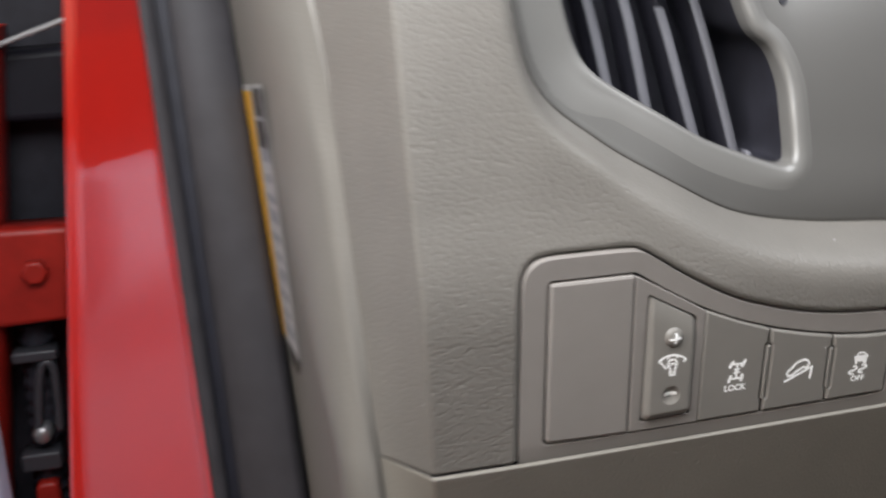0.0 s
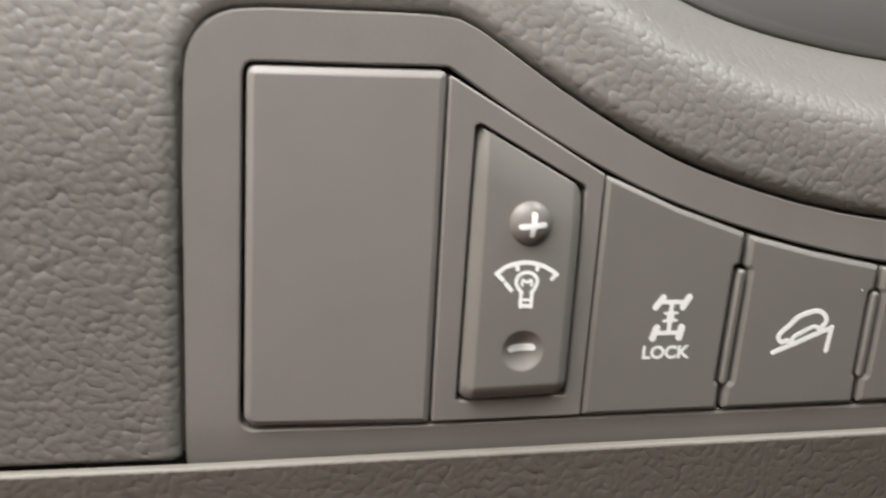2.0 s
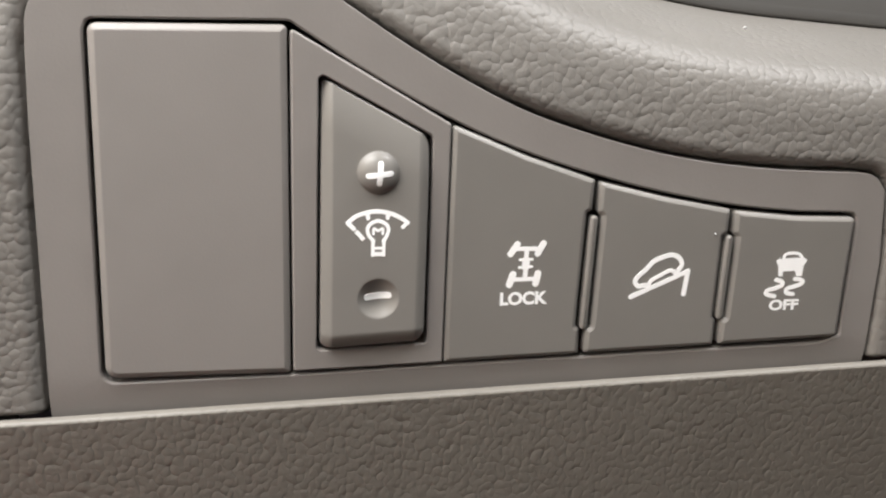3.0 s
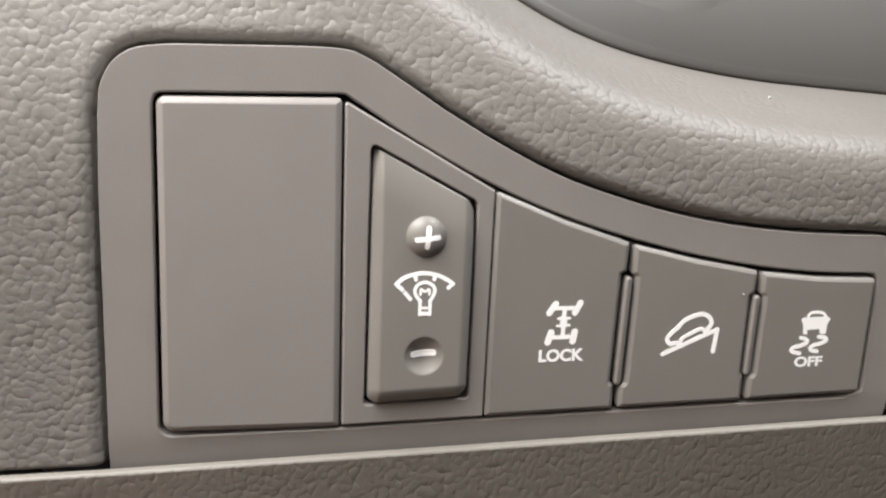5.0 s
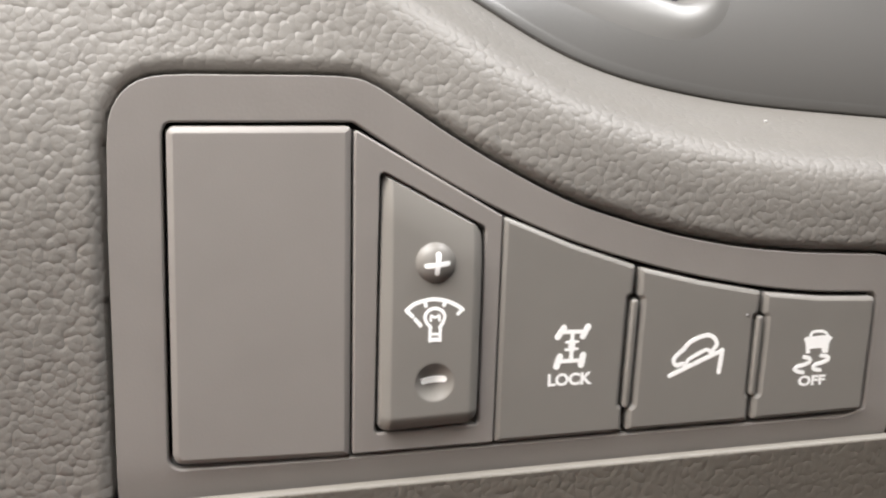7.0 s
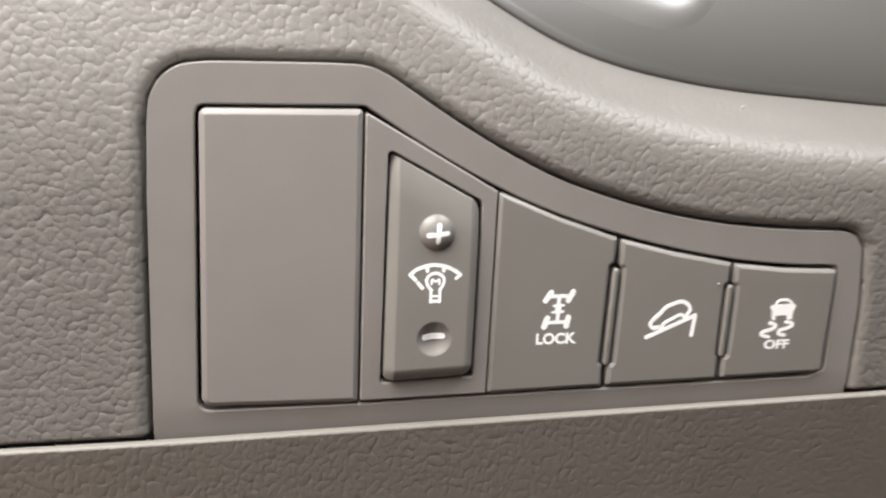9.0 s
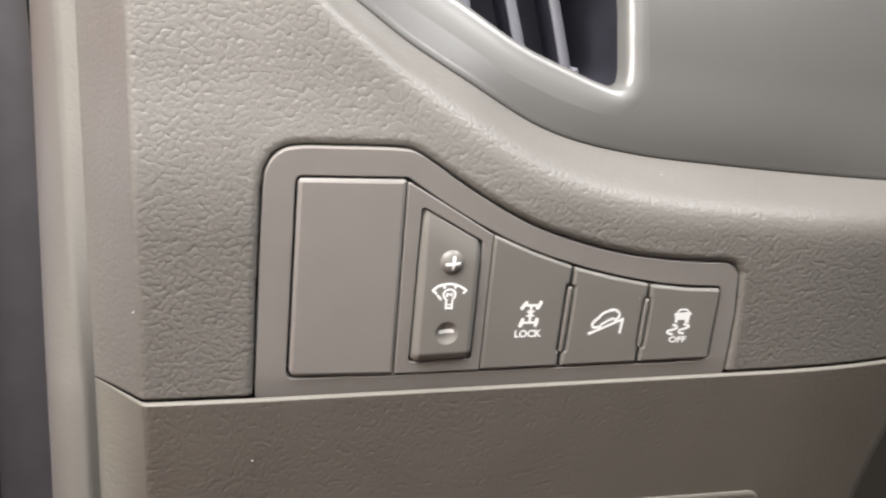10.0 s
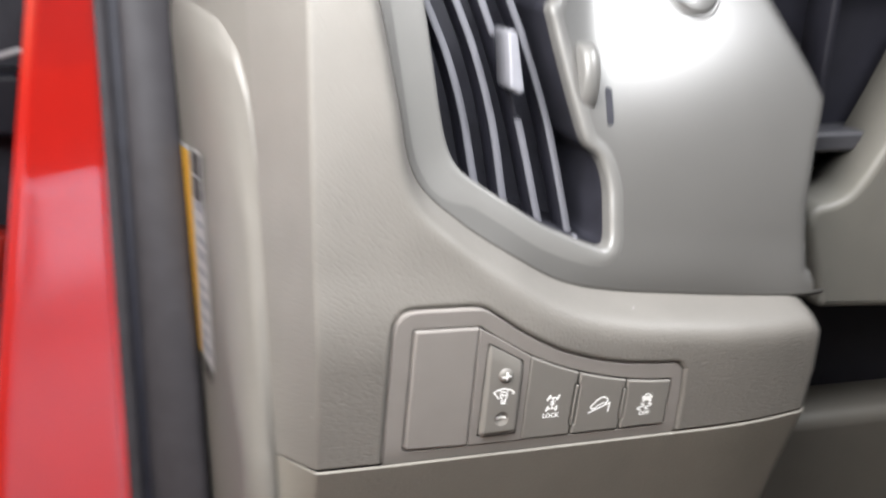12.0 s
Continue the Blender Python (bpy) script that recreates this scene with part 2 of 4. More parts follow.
def pulled(corners, d):
    """Corners moved inwards by d, their radii shrinking or growing with them."""
    p = np.array([c[:2] for c in corners], float)
    e = np.roll(p, -1, 0) - p
    e /= np.linalg.norm(e, axis=1, keepdims=True)
    n = np.stack([-e[:, 1], e[:, 0]], 1)
    m = n + np.roll(n, 1, 0)
    m /= (m * m).sum(1, keepdims=True) / 2
    turn = np.cross(np.roll(e, 1, 0), e)
    return [(x, z, 0 if c[2] <= 0 else max(0.06, c[2] - d) if k > 0 else c[2] + d) for (x, z), c, k in zip(p + d * m, corners, turn)]


def chamfered(corners, front, back, wide, deep, round_seg=6):
    """A plate whose front edge is a flat chamfer with softened arrises."""
    steps = [(0, back), (0, front + deep + 0.25), (0.08, front + deep + 0.08), (0.24, front + deep * 0.86), (wide * 0.78, front + deep * 0.22), (wide * 0.93, front + deep * 0.05), (wide * 1.08, front)]
    v, f = loft([lift(rounded(pulled(corners, d), round_seg), y) for d, y in steps], ends=(True, False))
    flat = lift(rounded(pulled(corners, wide * 1.08), round_seg), front)
    return joined((v, f), (flat, [tuple(range(len(flat)))]))


def slab(outline, front, back, bevel, seg=4):
    """A plate seen from the driver's side, with rounded front edges."""
    rings = [lift(outline, back), lift(outline, front + bevel)]
    for k in range(1, seg + 1):
        a = k / seg * math.pi / 2
        rings.append(lift(inset(outline, bevel * (1 - math.cos(a))), front + bevel * (1 - math.sin(a))))
    rings.append(lift(inset(outline, bevel + 0.25), front))
    return loft(rings, ends=(True, True))


def block(lo, hi, bevel=4):
    """A box with softened front edges."""
    return slab(rounded([(lo[0], lo[2], bevel), (hi[0], lo[2], bevel), (hi[0], hi[2], bevel), (lo[0], hi[2], bevel)]), lo[1], hi[1], bevel)


def resample(p, n):
    p = np.asarray(p, float)
    s = np.r_[0, np.cumsum(np.linalg.norm(np.diff(p, axis=0), axis=1))]
    t = np.linspace(0, s[-1], n)
    return np.stack([np.interp(t, s, p[:, k]) for k in range(p.shape[1])], 1)


def smooth_line(p, n=8):
    """A curve through all the points."""
    p = np.asarray(p, float)
    q = np.vstack([2 * p[0] - p[1], p, 2 * p[-1] - p[-2]])
    out = []
    for i in range(1, len(q) - 2):
        for s in np.linspace(0, 1, n, endpoint=False):
            out.append(0.5 * (2 * q[i] + (q[i + 1] - q[i - 1]) * s + (2 * q[i - 1] - 5 * q[i] + 4 * q[i + 1] - q[i + 2]) * s * s + (3 * q[i] - q[i - 1] - 3 * q[i + 1] + q[i + 2]) * s**3))
    return np.array(out + [q[-2]])


def ease(a, b, x):
    t = np.clip((x - a) / (b - a), 0, 1)
    return t * t * (3 - 2 * t)


def nearest(p, line):
    """Distance of points from a polyline, and where along it (index with fraction)."""
    best, where = np.full(len(p), 1e9), np.zeros(len(p))
    for k in range(len(line) - 1):
        a, d = line[k], line[k + 1] - line[k]
        s = np.clip(((p - a) @ d) / max(d @ d, 1e-9), 0, 1)
        r = np.linalg.norm(p - a - s[:, None] * d, axis=1)
        m = r < best
        best[m], where[m] = r[m], k + s[m]
    return best, where


def inside(p, poly):
    hit = np.zeros(len(p), bool)
    for (x1, z1), (x2, z2) in zip(poly, np.roll(poly, -1, 0)):
        m = (z1 > p[:, 1]) != (z2 > p[:, 1])
        x = (x2 - x1) * (p[:, 1] - z1) / (z2 - z1 if z2 != z1 else 1e-9) + x1
        hit ^= m & (p[:, 0] < x)
    return hit


def signed(p, poly):
    """Distance from a closed outline, negative inside."""
    d, _ = nearest(p, np.vstack([poly, poly[:1]]))
    return np.where(inside(p, poly), -d, d)


def stroke(points, width, face, proud=0.06, round_ends=True, n=4):
    """A painted line of a printed sign, laid on the surface y = face(x, z)."""
    p = resample(smooth_line(points, 6) if len(points) > 2 else np.asarray(points, float), max(10, n * len(points)))
    if round_ends:
        e0, e1 = p[0] - p[1], p[-1] - p[-2]
        e0, e1 = e0 / np.linalg.norm(e0), e1 / np.linalg.norm(e1)
        h = width / 2
        lead = [p[0] + e0 * h * math.cos(a) for a in np.linspace(0.15, 1.4, 5)]
        tail = [p[-1] + e1 * h * math.cos(a) for a in np.linspace(1.4, 0.15, 5)]
        w = [math.sin(a) for a in np.linspace(0.15, 1.4, 5)] + [1] * len(p) + [math.sin(a) for a in np.linspace(1.4, 0.15, 5)]
        p = np.vstack([lead, p, tail])
    else:
        w = [1] * len(p)
    t = np.gradient(p, axis=0)
    t /= np.linalg.norm(t, axis=1, keepdims=True)
    nrm = np.stack([-t[:, 1], t[:, 0]], 1) * np.array(w)[:, None] * width / 2
    rows = []
    for s in (-1.02, -0.95, 0, 0.95, 1.02):
        q = p + nrm * min(1, max(-1, s))
        rows.append(lift(q, face(q[:, 0], q[:, 1]) - (proud if abs(s) < 1 else -0.02)))
    return sheet(np.array(rows))


def filled(points, face, proud=0.06):
    p = np.asarray(points, float)
    y = face(p[:, 0], p[:, 1])
    return loft([lift(p, y + 0.02), lift(p, y - proud)], ends=(False, True))


def lettering(body, x0, z0, width, height, face_y, mat, parent, name):
    """Printed capitals in the built-in face, fitted to a width and height."""
    cu = bpy.data.curves.new(name, "FONT")
    cu.body, cu.size, cu.extrude, cu.offset = body, 1.0, 0.0, 0.045
    tmp = new(name + "_curve", cu)
    bpy.context.view_layer.update()
    me = bpy.data.meshes.new_from_object(tmp.evaluated_get(bpy.context.evaluated_depsgraph_get()))
    bpy.data.objects.remove(tmp)
    v = np.array([tuple(p.co) for p in me.vertices])
    lo, hi = v.min(0), v.max(0)
    x = x0 + (v[:, 0] - lo[0]) / (hi[0] - lo[0]) * width
    z = z0 + (v[:, 1] - lo[1]) / (hi[1] - lo[1]) * height
    faces = [tuple(p.vertices) for p in me.polygons]
    return part(name, (np.stack([x, np.full(len(x), face_y), z], 1), faces), mat, parent, "white printed word " + body)


# ---------------------------------------------------------------- the dashboard's shape
GROOVE = smooth_line([(-26.0, 61.0, 250.0), (-12.6, 51.8, 205.1), (-2.9, 43.6, 161.8), (6.0, 36.2, 124.6), (28.6, 28.9, 103.5), (56.1, 24.8, 87.1),
                      (85.3, 25.6, 72.3), (118.2, 28.4, 64.8), (156.7, 29.0, 61.3), (198.2, 28.0, 58.8), (245.0, 28.0, 57.0), (285.0, 40.0, 56.0)], 10)
GROOVE_XZ = GROOVE[:, [0, 2]]
OUTLINE = np.vstack([
    resample([(150.3, -9.2), (-11.2, -9.2)], 30)[:-1],
    resample([(-11.2, -9.2), (-10.6, 43.0), (-10.1, 57.0)], 20)[:-1],
    resample(smooth_line([(-10.1, 57.0), (-9.3, 62.6), (-6.2, 67.0), (-0.8, 68.9), (12, 69.2), (30.5, 69.1), (36, 67.7), (41.4, 64.5), (52, 57.7), (63, 51.4),
                          (74.3, 45.9), (86.1, 41.8), (98.1, 38.5), (110.4, 36.1), (123, 34.6), (136, 33.8), (143.5, 33.5), (147.6, 32.6), (150.0, 29.6)]), 110)[:-1],
    resample([(150.0, 29.6), (151.0, 15.0), (150.3, -9.2)], 14)[:-1]])[::-1]
OUTLINE = OUTLINE[::-1] if (np.cross(OUTLINE, np.roll(OUTLINE, -1, 0))).sum() < 0 else OUTLINE
RIGHT_END = np.array([(-170, 226), (-65, 238), (-35, 243), (-11, 248), (19, 251), (41, 250), (55, 243), (66, 234), (260, 234)], float)
SHELF, BEND = 6.4, 3.3
TRIM_SIDE = np.vstack([GROOVE_XZ, [(285, -400), (-400, -400), (-400, 250)]])


def seam_rise(x):
    """How far the seam under the switches climbs towards the steering column."""
    return 0.0125 * np.maximum(np.asarray(x, float) + 11, 0)


def raised(P, low, high):
    """Points lifted with the seam: fully at height low, not at all from height high."""
    P = np.array(P, float)
    P[..., -1] += seam_rise(P[..., 0]) * ease(high, low, P[..., -1])
    return P


def lean(x, z):
    """How far the front face lies back."""
    return np.maximum(z - 44, 0) * 0.17 * ease(30, 90, z) + np.maximum(x - 170, 0) ** 2 / 640


def corner(z):
    return -44.2 - 0.032 * z


def fold(z):
    return -59.5 - 0.049 * z, 23.3 + 0.288 * z


def skin(z_rows, x_cols, front):
    """The front face with its folded left side and its rounded right end; front(x, z) gives the depth."""
    z = np.asarray(z_rows, float)
    end = np.interp(z, RIGHT_END[:, 0], RIGHT_END[:, 1]) - 14
    cols = []
    fx, fy = fold(z)
    cx = corner(z)
    cy = front(cx + 6, z)
    for u in np.linspace(0, 1, 22, endpoint=False):
        cols.append(np.stack([fx + (cx - fx) * u * 0.95, fy + (cy - fy) * u * 0.95, z], 1))
    sx, sy = fx + (cx - fx) * 0.95, fy + (cy - fy) * 0.95
    for u in np.linspace(0, 1, 9, endpoint=False):
        b0, b1, b2 = (1 - u) ** 2, 2 * u * (1 - u), u * u
        cols.append(np.stack([b0 * sx + b1 * cx + b2 * (cx + 2.2), b0 * sy + b1 * cy + b2 * front(cx + 2.2, z), z], 1))
    for x in x_cols:
        u = (x - x_cols[0]) / (x_cols[-1] - x_cols[0])
        wide = np.where(x < -20, (cx + 2.2) + (x - x_cols[0]) / (-20 - x_cols[0]) * (-20 - cx - 2.2), np.where(x > 165, 165 + (x - 165) / (x_cols[-1] - 165) * (end - 165), x))
        cols.append(np.stack([wide, front(wide, z), z], 1))
    ey = front(end, z)
    for a in np.linspace(0, math.pi / 2, 10)[1:]:
        cols.append(np.stack([end + 14 * math.sin(a), ey + 14 * (1 - math.cos(a)), z], 1))
    for d in (30, 60, 100):
        cols.append(np.stack([end + 14 - d * 0.1, ey + 14 + d, z], 1))
    return np.stack(cols, 1)


def upper_front(x, z):
    p = np.stack(np.broadcast_arrays(x, z), 1).astype(float)
    d, at = nearest(p, GROOVE_XZ)
    d = np.where(inside(p, TRIM_SIDE), d, -d)
    gy = np.interp(at, np.arange(len(GROOVE)), GROOVE[:, 1])
    y = lean(p[:, 0], p[:, 1])
    bend = BEND - 1.6 * ease(70, 10, p[:, 0])
    roll = np.log1p(np.exp(np.clip((SHELF - d) / bend, -30, 30))) / np.log1p(np.exp(SHELF / bend))
    y = y + (gy - y) * roll
    e = signed(p, OUTLINE)
    t = np.clip((3.4 - e) / 2.8, 0, 1)
    y = y - 0.15 * ease(9, 2, e) + 2.6 * (1 - np.sqrt(1 - t * t * 0.97))
    y = np.where(e < 0.55, 6.0, y)
    t = np.clip((p[:, 1] + 6.9) / -1.4, 0, 1)
    return y + 2.2 * (1 - np.sqrt(1 - t * t * 0.97))


def lower_front(x, z):
    p = np.stack(np.broadcast_arrays(x, z), 1).astype(float)
    t = np.clip((p[:, 1] + 9.6) / 1.0, 0, 1)
    return -1.1 + lean(p[:, 0], p[:, 1]) - 0.16 * (p[:, 1] + 10) + 1.9 * (1 - np.sqrt(1 - t * t * 0.97))


dash = thing("dashboard", (100, 60, -160), "warm grey moulded car dashboard with leather grain", "dashboard")
xs = np.arange(-40, 237, 0.7)
zs = np.r_[np.arange(-8.3, -6, 0.15), np.arange(-6, 112, 0.6), np.arange(112, 251, 1.2)]
P = skin(zs, xs, upper_front)
mid = (P[:-1, :-1] + P[1:, 1:]) / 2
dd, _ = nearest(mid.reshape(-1, 3)[:, [0, 2]], GROOVE_XZ)
keep = (inside(mid.reshape(-1, 3)[:, [0, 2]], TRIM_SIDE) | (dd < 1.6)).reshape(mid.shape[:2])
part("upper_trim", sheet(raised(P, -8.0, 24.0), keep), GRAIN, dash, "grained upper trim with a rolled edge")

# Satin surround of the air vent, between the rolled edge and the steering column.
EDGE = np.vstack([GROOVE_XZ[:-8], [(249, 72), (251, 105), (261, 135), (274, 163), (269, 176), (248, 218), (228, 250)]])
VENT = smooth_line([(4, 250), (11.8, 206), (16.3, 180), (20.6, 154), (24.8, 137), (30.5, 127.4), (42.2, 119.3), (59, 109.6), (76, 99.8), (92, 93.2), (107, 87.8), (113.4, 86.9),
                    (116.6, 90.6), (117.4, 104), (117.4, 118), (113.6, 130.5), (105.5, 138.5), (101, 151.5), (95.3, 172), (89, 196), (87, 206), (94, 214), (96, 250)], 5)


def surround(x, z):
    return 27 + 0.22 * (z - 60) + 0.0016 * np.maximum(z - 60, 0) ** 2 * ease(50, 128, x) + 0.0004 * np.maximum(x - 150, 0) ** 2


def bezel_y(x, z):
    p = np.stack(np.broadcast_arrays(x, z), 1).astype(float)
    d, at = nearest(p, GROOVE_XZ)
    gy = np.interp(at, np.arange(len(GROOVE)), GROOVE[:, 1])
    u = np.clip(d / 34, 0, 1)
    y = gy + (surround(p[:, 0], p[:, 1]) - gy) * u * (2 - u)
    e, _ = nearest(p, EDGE[len(GROOVE_XZ) - 8:])
    t = np.clip(1 - e / 9.0, 0, 1)
    return y + 5.5 * (1 - np.sqrt(1 - t * t * 0.98))


gx, gz = np.meshgrid(np.arange(-26, 276, 0.8), np.arange(54, 250, 0.8))
flat = np.stack([gx.ravel(), gz.ravel()], 1)
P = np.stack([gx.ravel(), bezel_y(flat[:, 0], flat[:, 1]), gz.ravel()], 1).reshape(*gx.shape, 3)
c = ((P[:-1, :-1] + P[1:, 1:]) / 2).reshape(-1, 3)[:, [0, 2]]
keep = (inside(c, EDGE) & (nearest(c, GROOVE_XZ)[0] > 1.6) & ~inside(c, inset(VENT[::-1] if np.cross(VENT, np.roll(VENT, -1, 0)).sum() < 0 else VENT, -2.0))).reshape(gx.shape[0] - 1, -1)
bezel = part("vent_surround", sheet(P, keep), BEZEL, dash, "smooth satin grey surround")
lip = GROOVE[: -6]
tan = np.gradient(lip, axis=0)
tan /= np.linalg.norm(tan, axis=1, keepdims=True)
side = np.stack([-tan[:, 2], 0 * tan[:, 0], tan[:, 0]], 1)
ring = []
for o, dy in ((0.40, 3.0), (0.42, 0.9), (0.5, 0.4), (0.7, 0.12), (1.0, 0.0), (1.5, -0.03), (2.2, -0.04), (2.8, -0.02), (3.1, 0.02)):
    w = lip + side * o
    w[:, 1] = bezel_y(w[:, 0], w[:, 2]) + dy
    ring.append(w)
part("surround_lip", sheet(np.array(ring)), BEZEL, bezel, "rounded edge of the surround")
part("surround_gap", sheet(np.array([lip + side * o + np.array([0, 0.5, 0]) for o in (-0.5, 0.1, 0.7)])), GAP, bezel, "dark line between trim and surround")

# Folded end of the dashboard: a recessed side wall and the raised cap, which turns the corner to the door opening.
def side_x(y, z):
    return -69.1 - 0.064 * y - 0.06 * z


def end_profile(z, proud):
    """From the fold over the rounded crest to the deep side, at one height; proud moves it outwards."""
    k = np.array(fold(z))
    h = max(z, -12)
    c = np.array((k[0] - 12.9 - 0.051 * h, k[1] + 5.6 + 0.312 * h))
    far = np.array((side_x(232, z), 232.0))
    r = min(32.0, 0.78 * np.linalg.norm(c - k))
    a = c + (k - c) / np.linalg.norm(k - c) * r
    b = c + (far - c) / np.linalg.norm(far - c) * r * 1.5
    m = c
    u = np.linspace(0, 1, 25)[:, None]
    line = np.vstack([k + (a - k) * np.linspace(0, 1, 22)[:-1, None], (1 - u) ** 2 * a + 2 * u * (1 - u) * m + u * u * b, b + (far - b) * np.linspace(0, 1, 30)[1:, None]])
    t = np.gradient(line, axis=0)
    t /= np.linalg.norm(t, axis=1, keepdims=True)
    n = np.stack([-t[:, 1], t[:, 0]], 1)
    s = np.r_[np.linspace(0, 0.6, 22)[:-1], np.linspace(0.6, 1.1, 25), np.linspace(1.1, 2, 30)[1:]]
    return np.column_stack([line + n * np.reshape(proud, (-1, 1)), np.full(len(line), z)]), s


part("side_wall", sheet(np.array([end_profile(z, -0.7)[0] for z in np.linspace(-160, 250, 84)])), GRAIN_SIDE, dash, "plain side wall of the dashboard")
_, along = end_profile(0, 0)
cap_top = np.interp(along, [0, 0.1, 0.25, 0.5, 0.8, 1, 2], [124, 156, 176, 187, 193, 195, 194])
crown = np.interp(along, [0, 0.35, 0.7, 1.1, 2], [3.8, 4.8, 4.2, 2.6, 2.6])
from_fold = np.interp(along, [0, 0.6, 1.1, 2], [0, 16, 34, 120])
rows = []
for d in np.r_[-3, 0, 0.4, 1, 2, 3.5, 5.5, 8, 11, 15, np.linspace(20, 300, 90)]:
    z = np.maximum(cap_top - d, -158)
    e = np.clip(np.minimum(np.maximum(d, 0), from_fold) / 24.0, 0, 1)
    start = -0.8 * np.clip(1 - d / 3, 0, 1) + 0.05
    proud = start + (crown - start) * e * (2 - e)
    rows.append(np.array([end_profile(zz, pp)[0][k] for k, (zz, pp) in enumerate(zip(z, proud))]))
cap = solo("end_cap", sheet(np.array(rows[1:]), flip=True), GRAIN_SIDE, "warm grey plastic end cap closing the dashboard's side", "end cap")


def on_cap(y0, y1, z0, z1, proud, tilt=0.05):
    """A patch of the sticker on the cap's deep side."""
    P = []
    for k in np.linspace(0, 1, 5):
        y = y0 + (y1 - y0) * k + tilt * np.linspace(0, z1 - z0, 12)
        z = np.linspace(z0, z1, 12) + 0.13 * (182 - y)
        P.append(np.stack([side_x(y, z) - 2.65 - proud - 1.35 * np.clip((232 - y) / 150, 0, 1), y, z], 1))
    return sheet(np.array(P))


label = thing("warning_label", (-84, 140, -13), "white and yellow warning sticker with unreadable print on the end cap", "label")
part("paper", on_cap(99, 182, -13, 111, 0.3), LABEL, label, "white sticker paper")
part("yellow_band", on_cap(143, 178, -13, 108, 0.55), YELLOW, label, "amber yellow heading band")
for k in range(12):
    z = -6 + k * 9.2
    part("print_bar", on_cap(105 + (k * 5) % 7 * 1.1, 137 - (k * 3) % 5 * 1.6, z, z + (4.0 if k % 3 else 6.0), 0.55), LABEL_INK, label, "grey unreadable print")
part("dark_corner", on_cap(108, 138, -22, -12, 0.6, 0.0), GAP, label, "dark corner mark")
for z in (83, 97):
    part("pictogram", on_cap(110, 139, z, z + 12, 0.7), GAP, label, "dark square pictogram")

# ---------------------------------------------------------------- lower panel under the seam
lower = thing("lower_panel", (100, 0, -160), "brown-grey grained knee panel below the switches", "dash panel")
zs = np.r_[np.arange(-8.6, -10.4, -0.1), np.arange(-10.5, -16, -0.3), np.arange(-16, -161, -1.4)][::-1]
part("panel_skin", sheet(raised(skin(zs, np.arange(-40, 237, 1.4), lower_front), -40.0, -150.0)), GRAIN_LOW, lower)
FLAP = rounded([(58, -112, 5), (180, -112, 5), (180, -58.5, 6), (58, -57.5, 5)])
for name, geo, mat, words in (("flap_gap", slab(inset(FLAP, -1.3), 0.6, 8, 0.3), GAP, "dark gap round the flap"), ("access_flap", slab(FLAP, -0.8, 8, 1.8), GRAIN_LOW, "rounded access flap")):
    v = geo[0].copy()
    v[:, 1] += -1.1 - 0.16 * (v[:, 2] + 10)
    part(name, (v, geo[1]), mat, lower, words)

# ---------------------------------------------------------------- switch panel
IN_TOP = smooth_line([(-1.0, 59.2), (-0.4, 60.5), (1.0, 60.9), (16, 60.95), (31.6, 61.0), (33.4, 60.3), (46, 52.4), (61.0, 44.2), (75, 38.2), (89.2, 33.6), (103, 30.1), (117.4, 27.4), (131, 25.9), (142.6, 25.4), (144.2, 24.6), (144.6, 23)], 8)
TURN = [(0.4 - 2.4 * math.sin(a), -0.45 - 2.4 * math.cos(a)) for a in np.linspace(0, math.pi / 2, 9)]
INNER = np.vstack([resample([(143.9, -0.6), (143, -1.9), (60, -2.6), (31.6, -3.0), (0.4, -2.85)], 30)[:-1], TURN,
                   resample([(-2.0, -0.45), (-1.5, 30), (-1.0, 59.2)], 20)[1:-1], resample(IN_TOP, 110)[:-1], resample([(144.6, 23), (143.9, -0.6)], 14)[:-1]])[::-1]
OUTER = np.vstack([resample([(150.3, -9.2), (-11.2, -9.2)], 30)[:-1], resample([(-11.2, -9.2), (-10.6, 43.0), (-10.1, 57.0)], 20)[:-1],
                   resample(smooth_line([(-10.1, 57.0), (-9.3, 62.6), (-6.2, 67.0), (-0.8, 68.9), (12, 69.2), (30.5, 69.1), (36, 67.7), (41.4, 64.5), (52, 57.7), (63, 51.4),
                                         (74.3, 45.9), (86.1, 41.8), (98.1, 38.5), (110.4, 36.1), (123, 34.6), (136, 33.8), (143.5, 33.5), (147.6, 32.6), (150.0, 29.6)]), 110)[:-1],
                   resample([(150.0, 29.6), (151.0, 15.0), (150.3, -9.2)], 14)[:-1]])[::-1]
panel = thing("switch_panel", (70, 3, -9), "flat warm grey switch panel set into the dashboard", "switch panel")
OUTER = OUTER if np.cross(OUTER, np.roll(OUTER, -1, 0)).sum() > 0 else OUTER[::-1]
OUTER = raised(OUTER, -8.0, 24.0)
INNER = INNER if np.cross(INNER, np.roll(INNER, -1, 0)).sum() > 0 else INNER[::-1]
rings = [lift(OUTER, 5.5), lift(OUTER, 0.14), lift(inset(OUTER, 0.06), 0.04), lift(inset(OUTER, 0.14), 0.0), lift(inset(OUTER, 0.8), 0.0),
         lift(inset(INNER, -0.7), 0.0), lift(inset(INNER, -0.4), 0.0), lift(inset(INNER, -0.1), 0.12), lift(INNER, 0.4), lift(INNER, 5.5)]
bm = bmesh.new()
loops = []
for ring in (inset(OUTER, 0.14), inset(INNER, -0.4)):
    vs = [bm.verts.new((x, 0.0, z)) for x, z in ring]
    loops += [bm.edges.new((vs[k - 1], vs[k])) for k in range(len(vs))]
bmesh.ops.triangle_fill(bm, use_beauty=True, use_dissolve=False, edges=loops)
bm.verts.index_update()
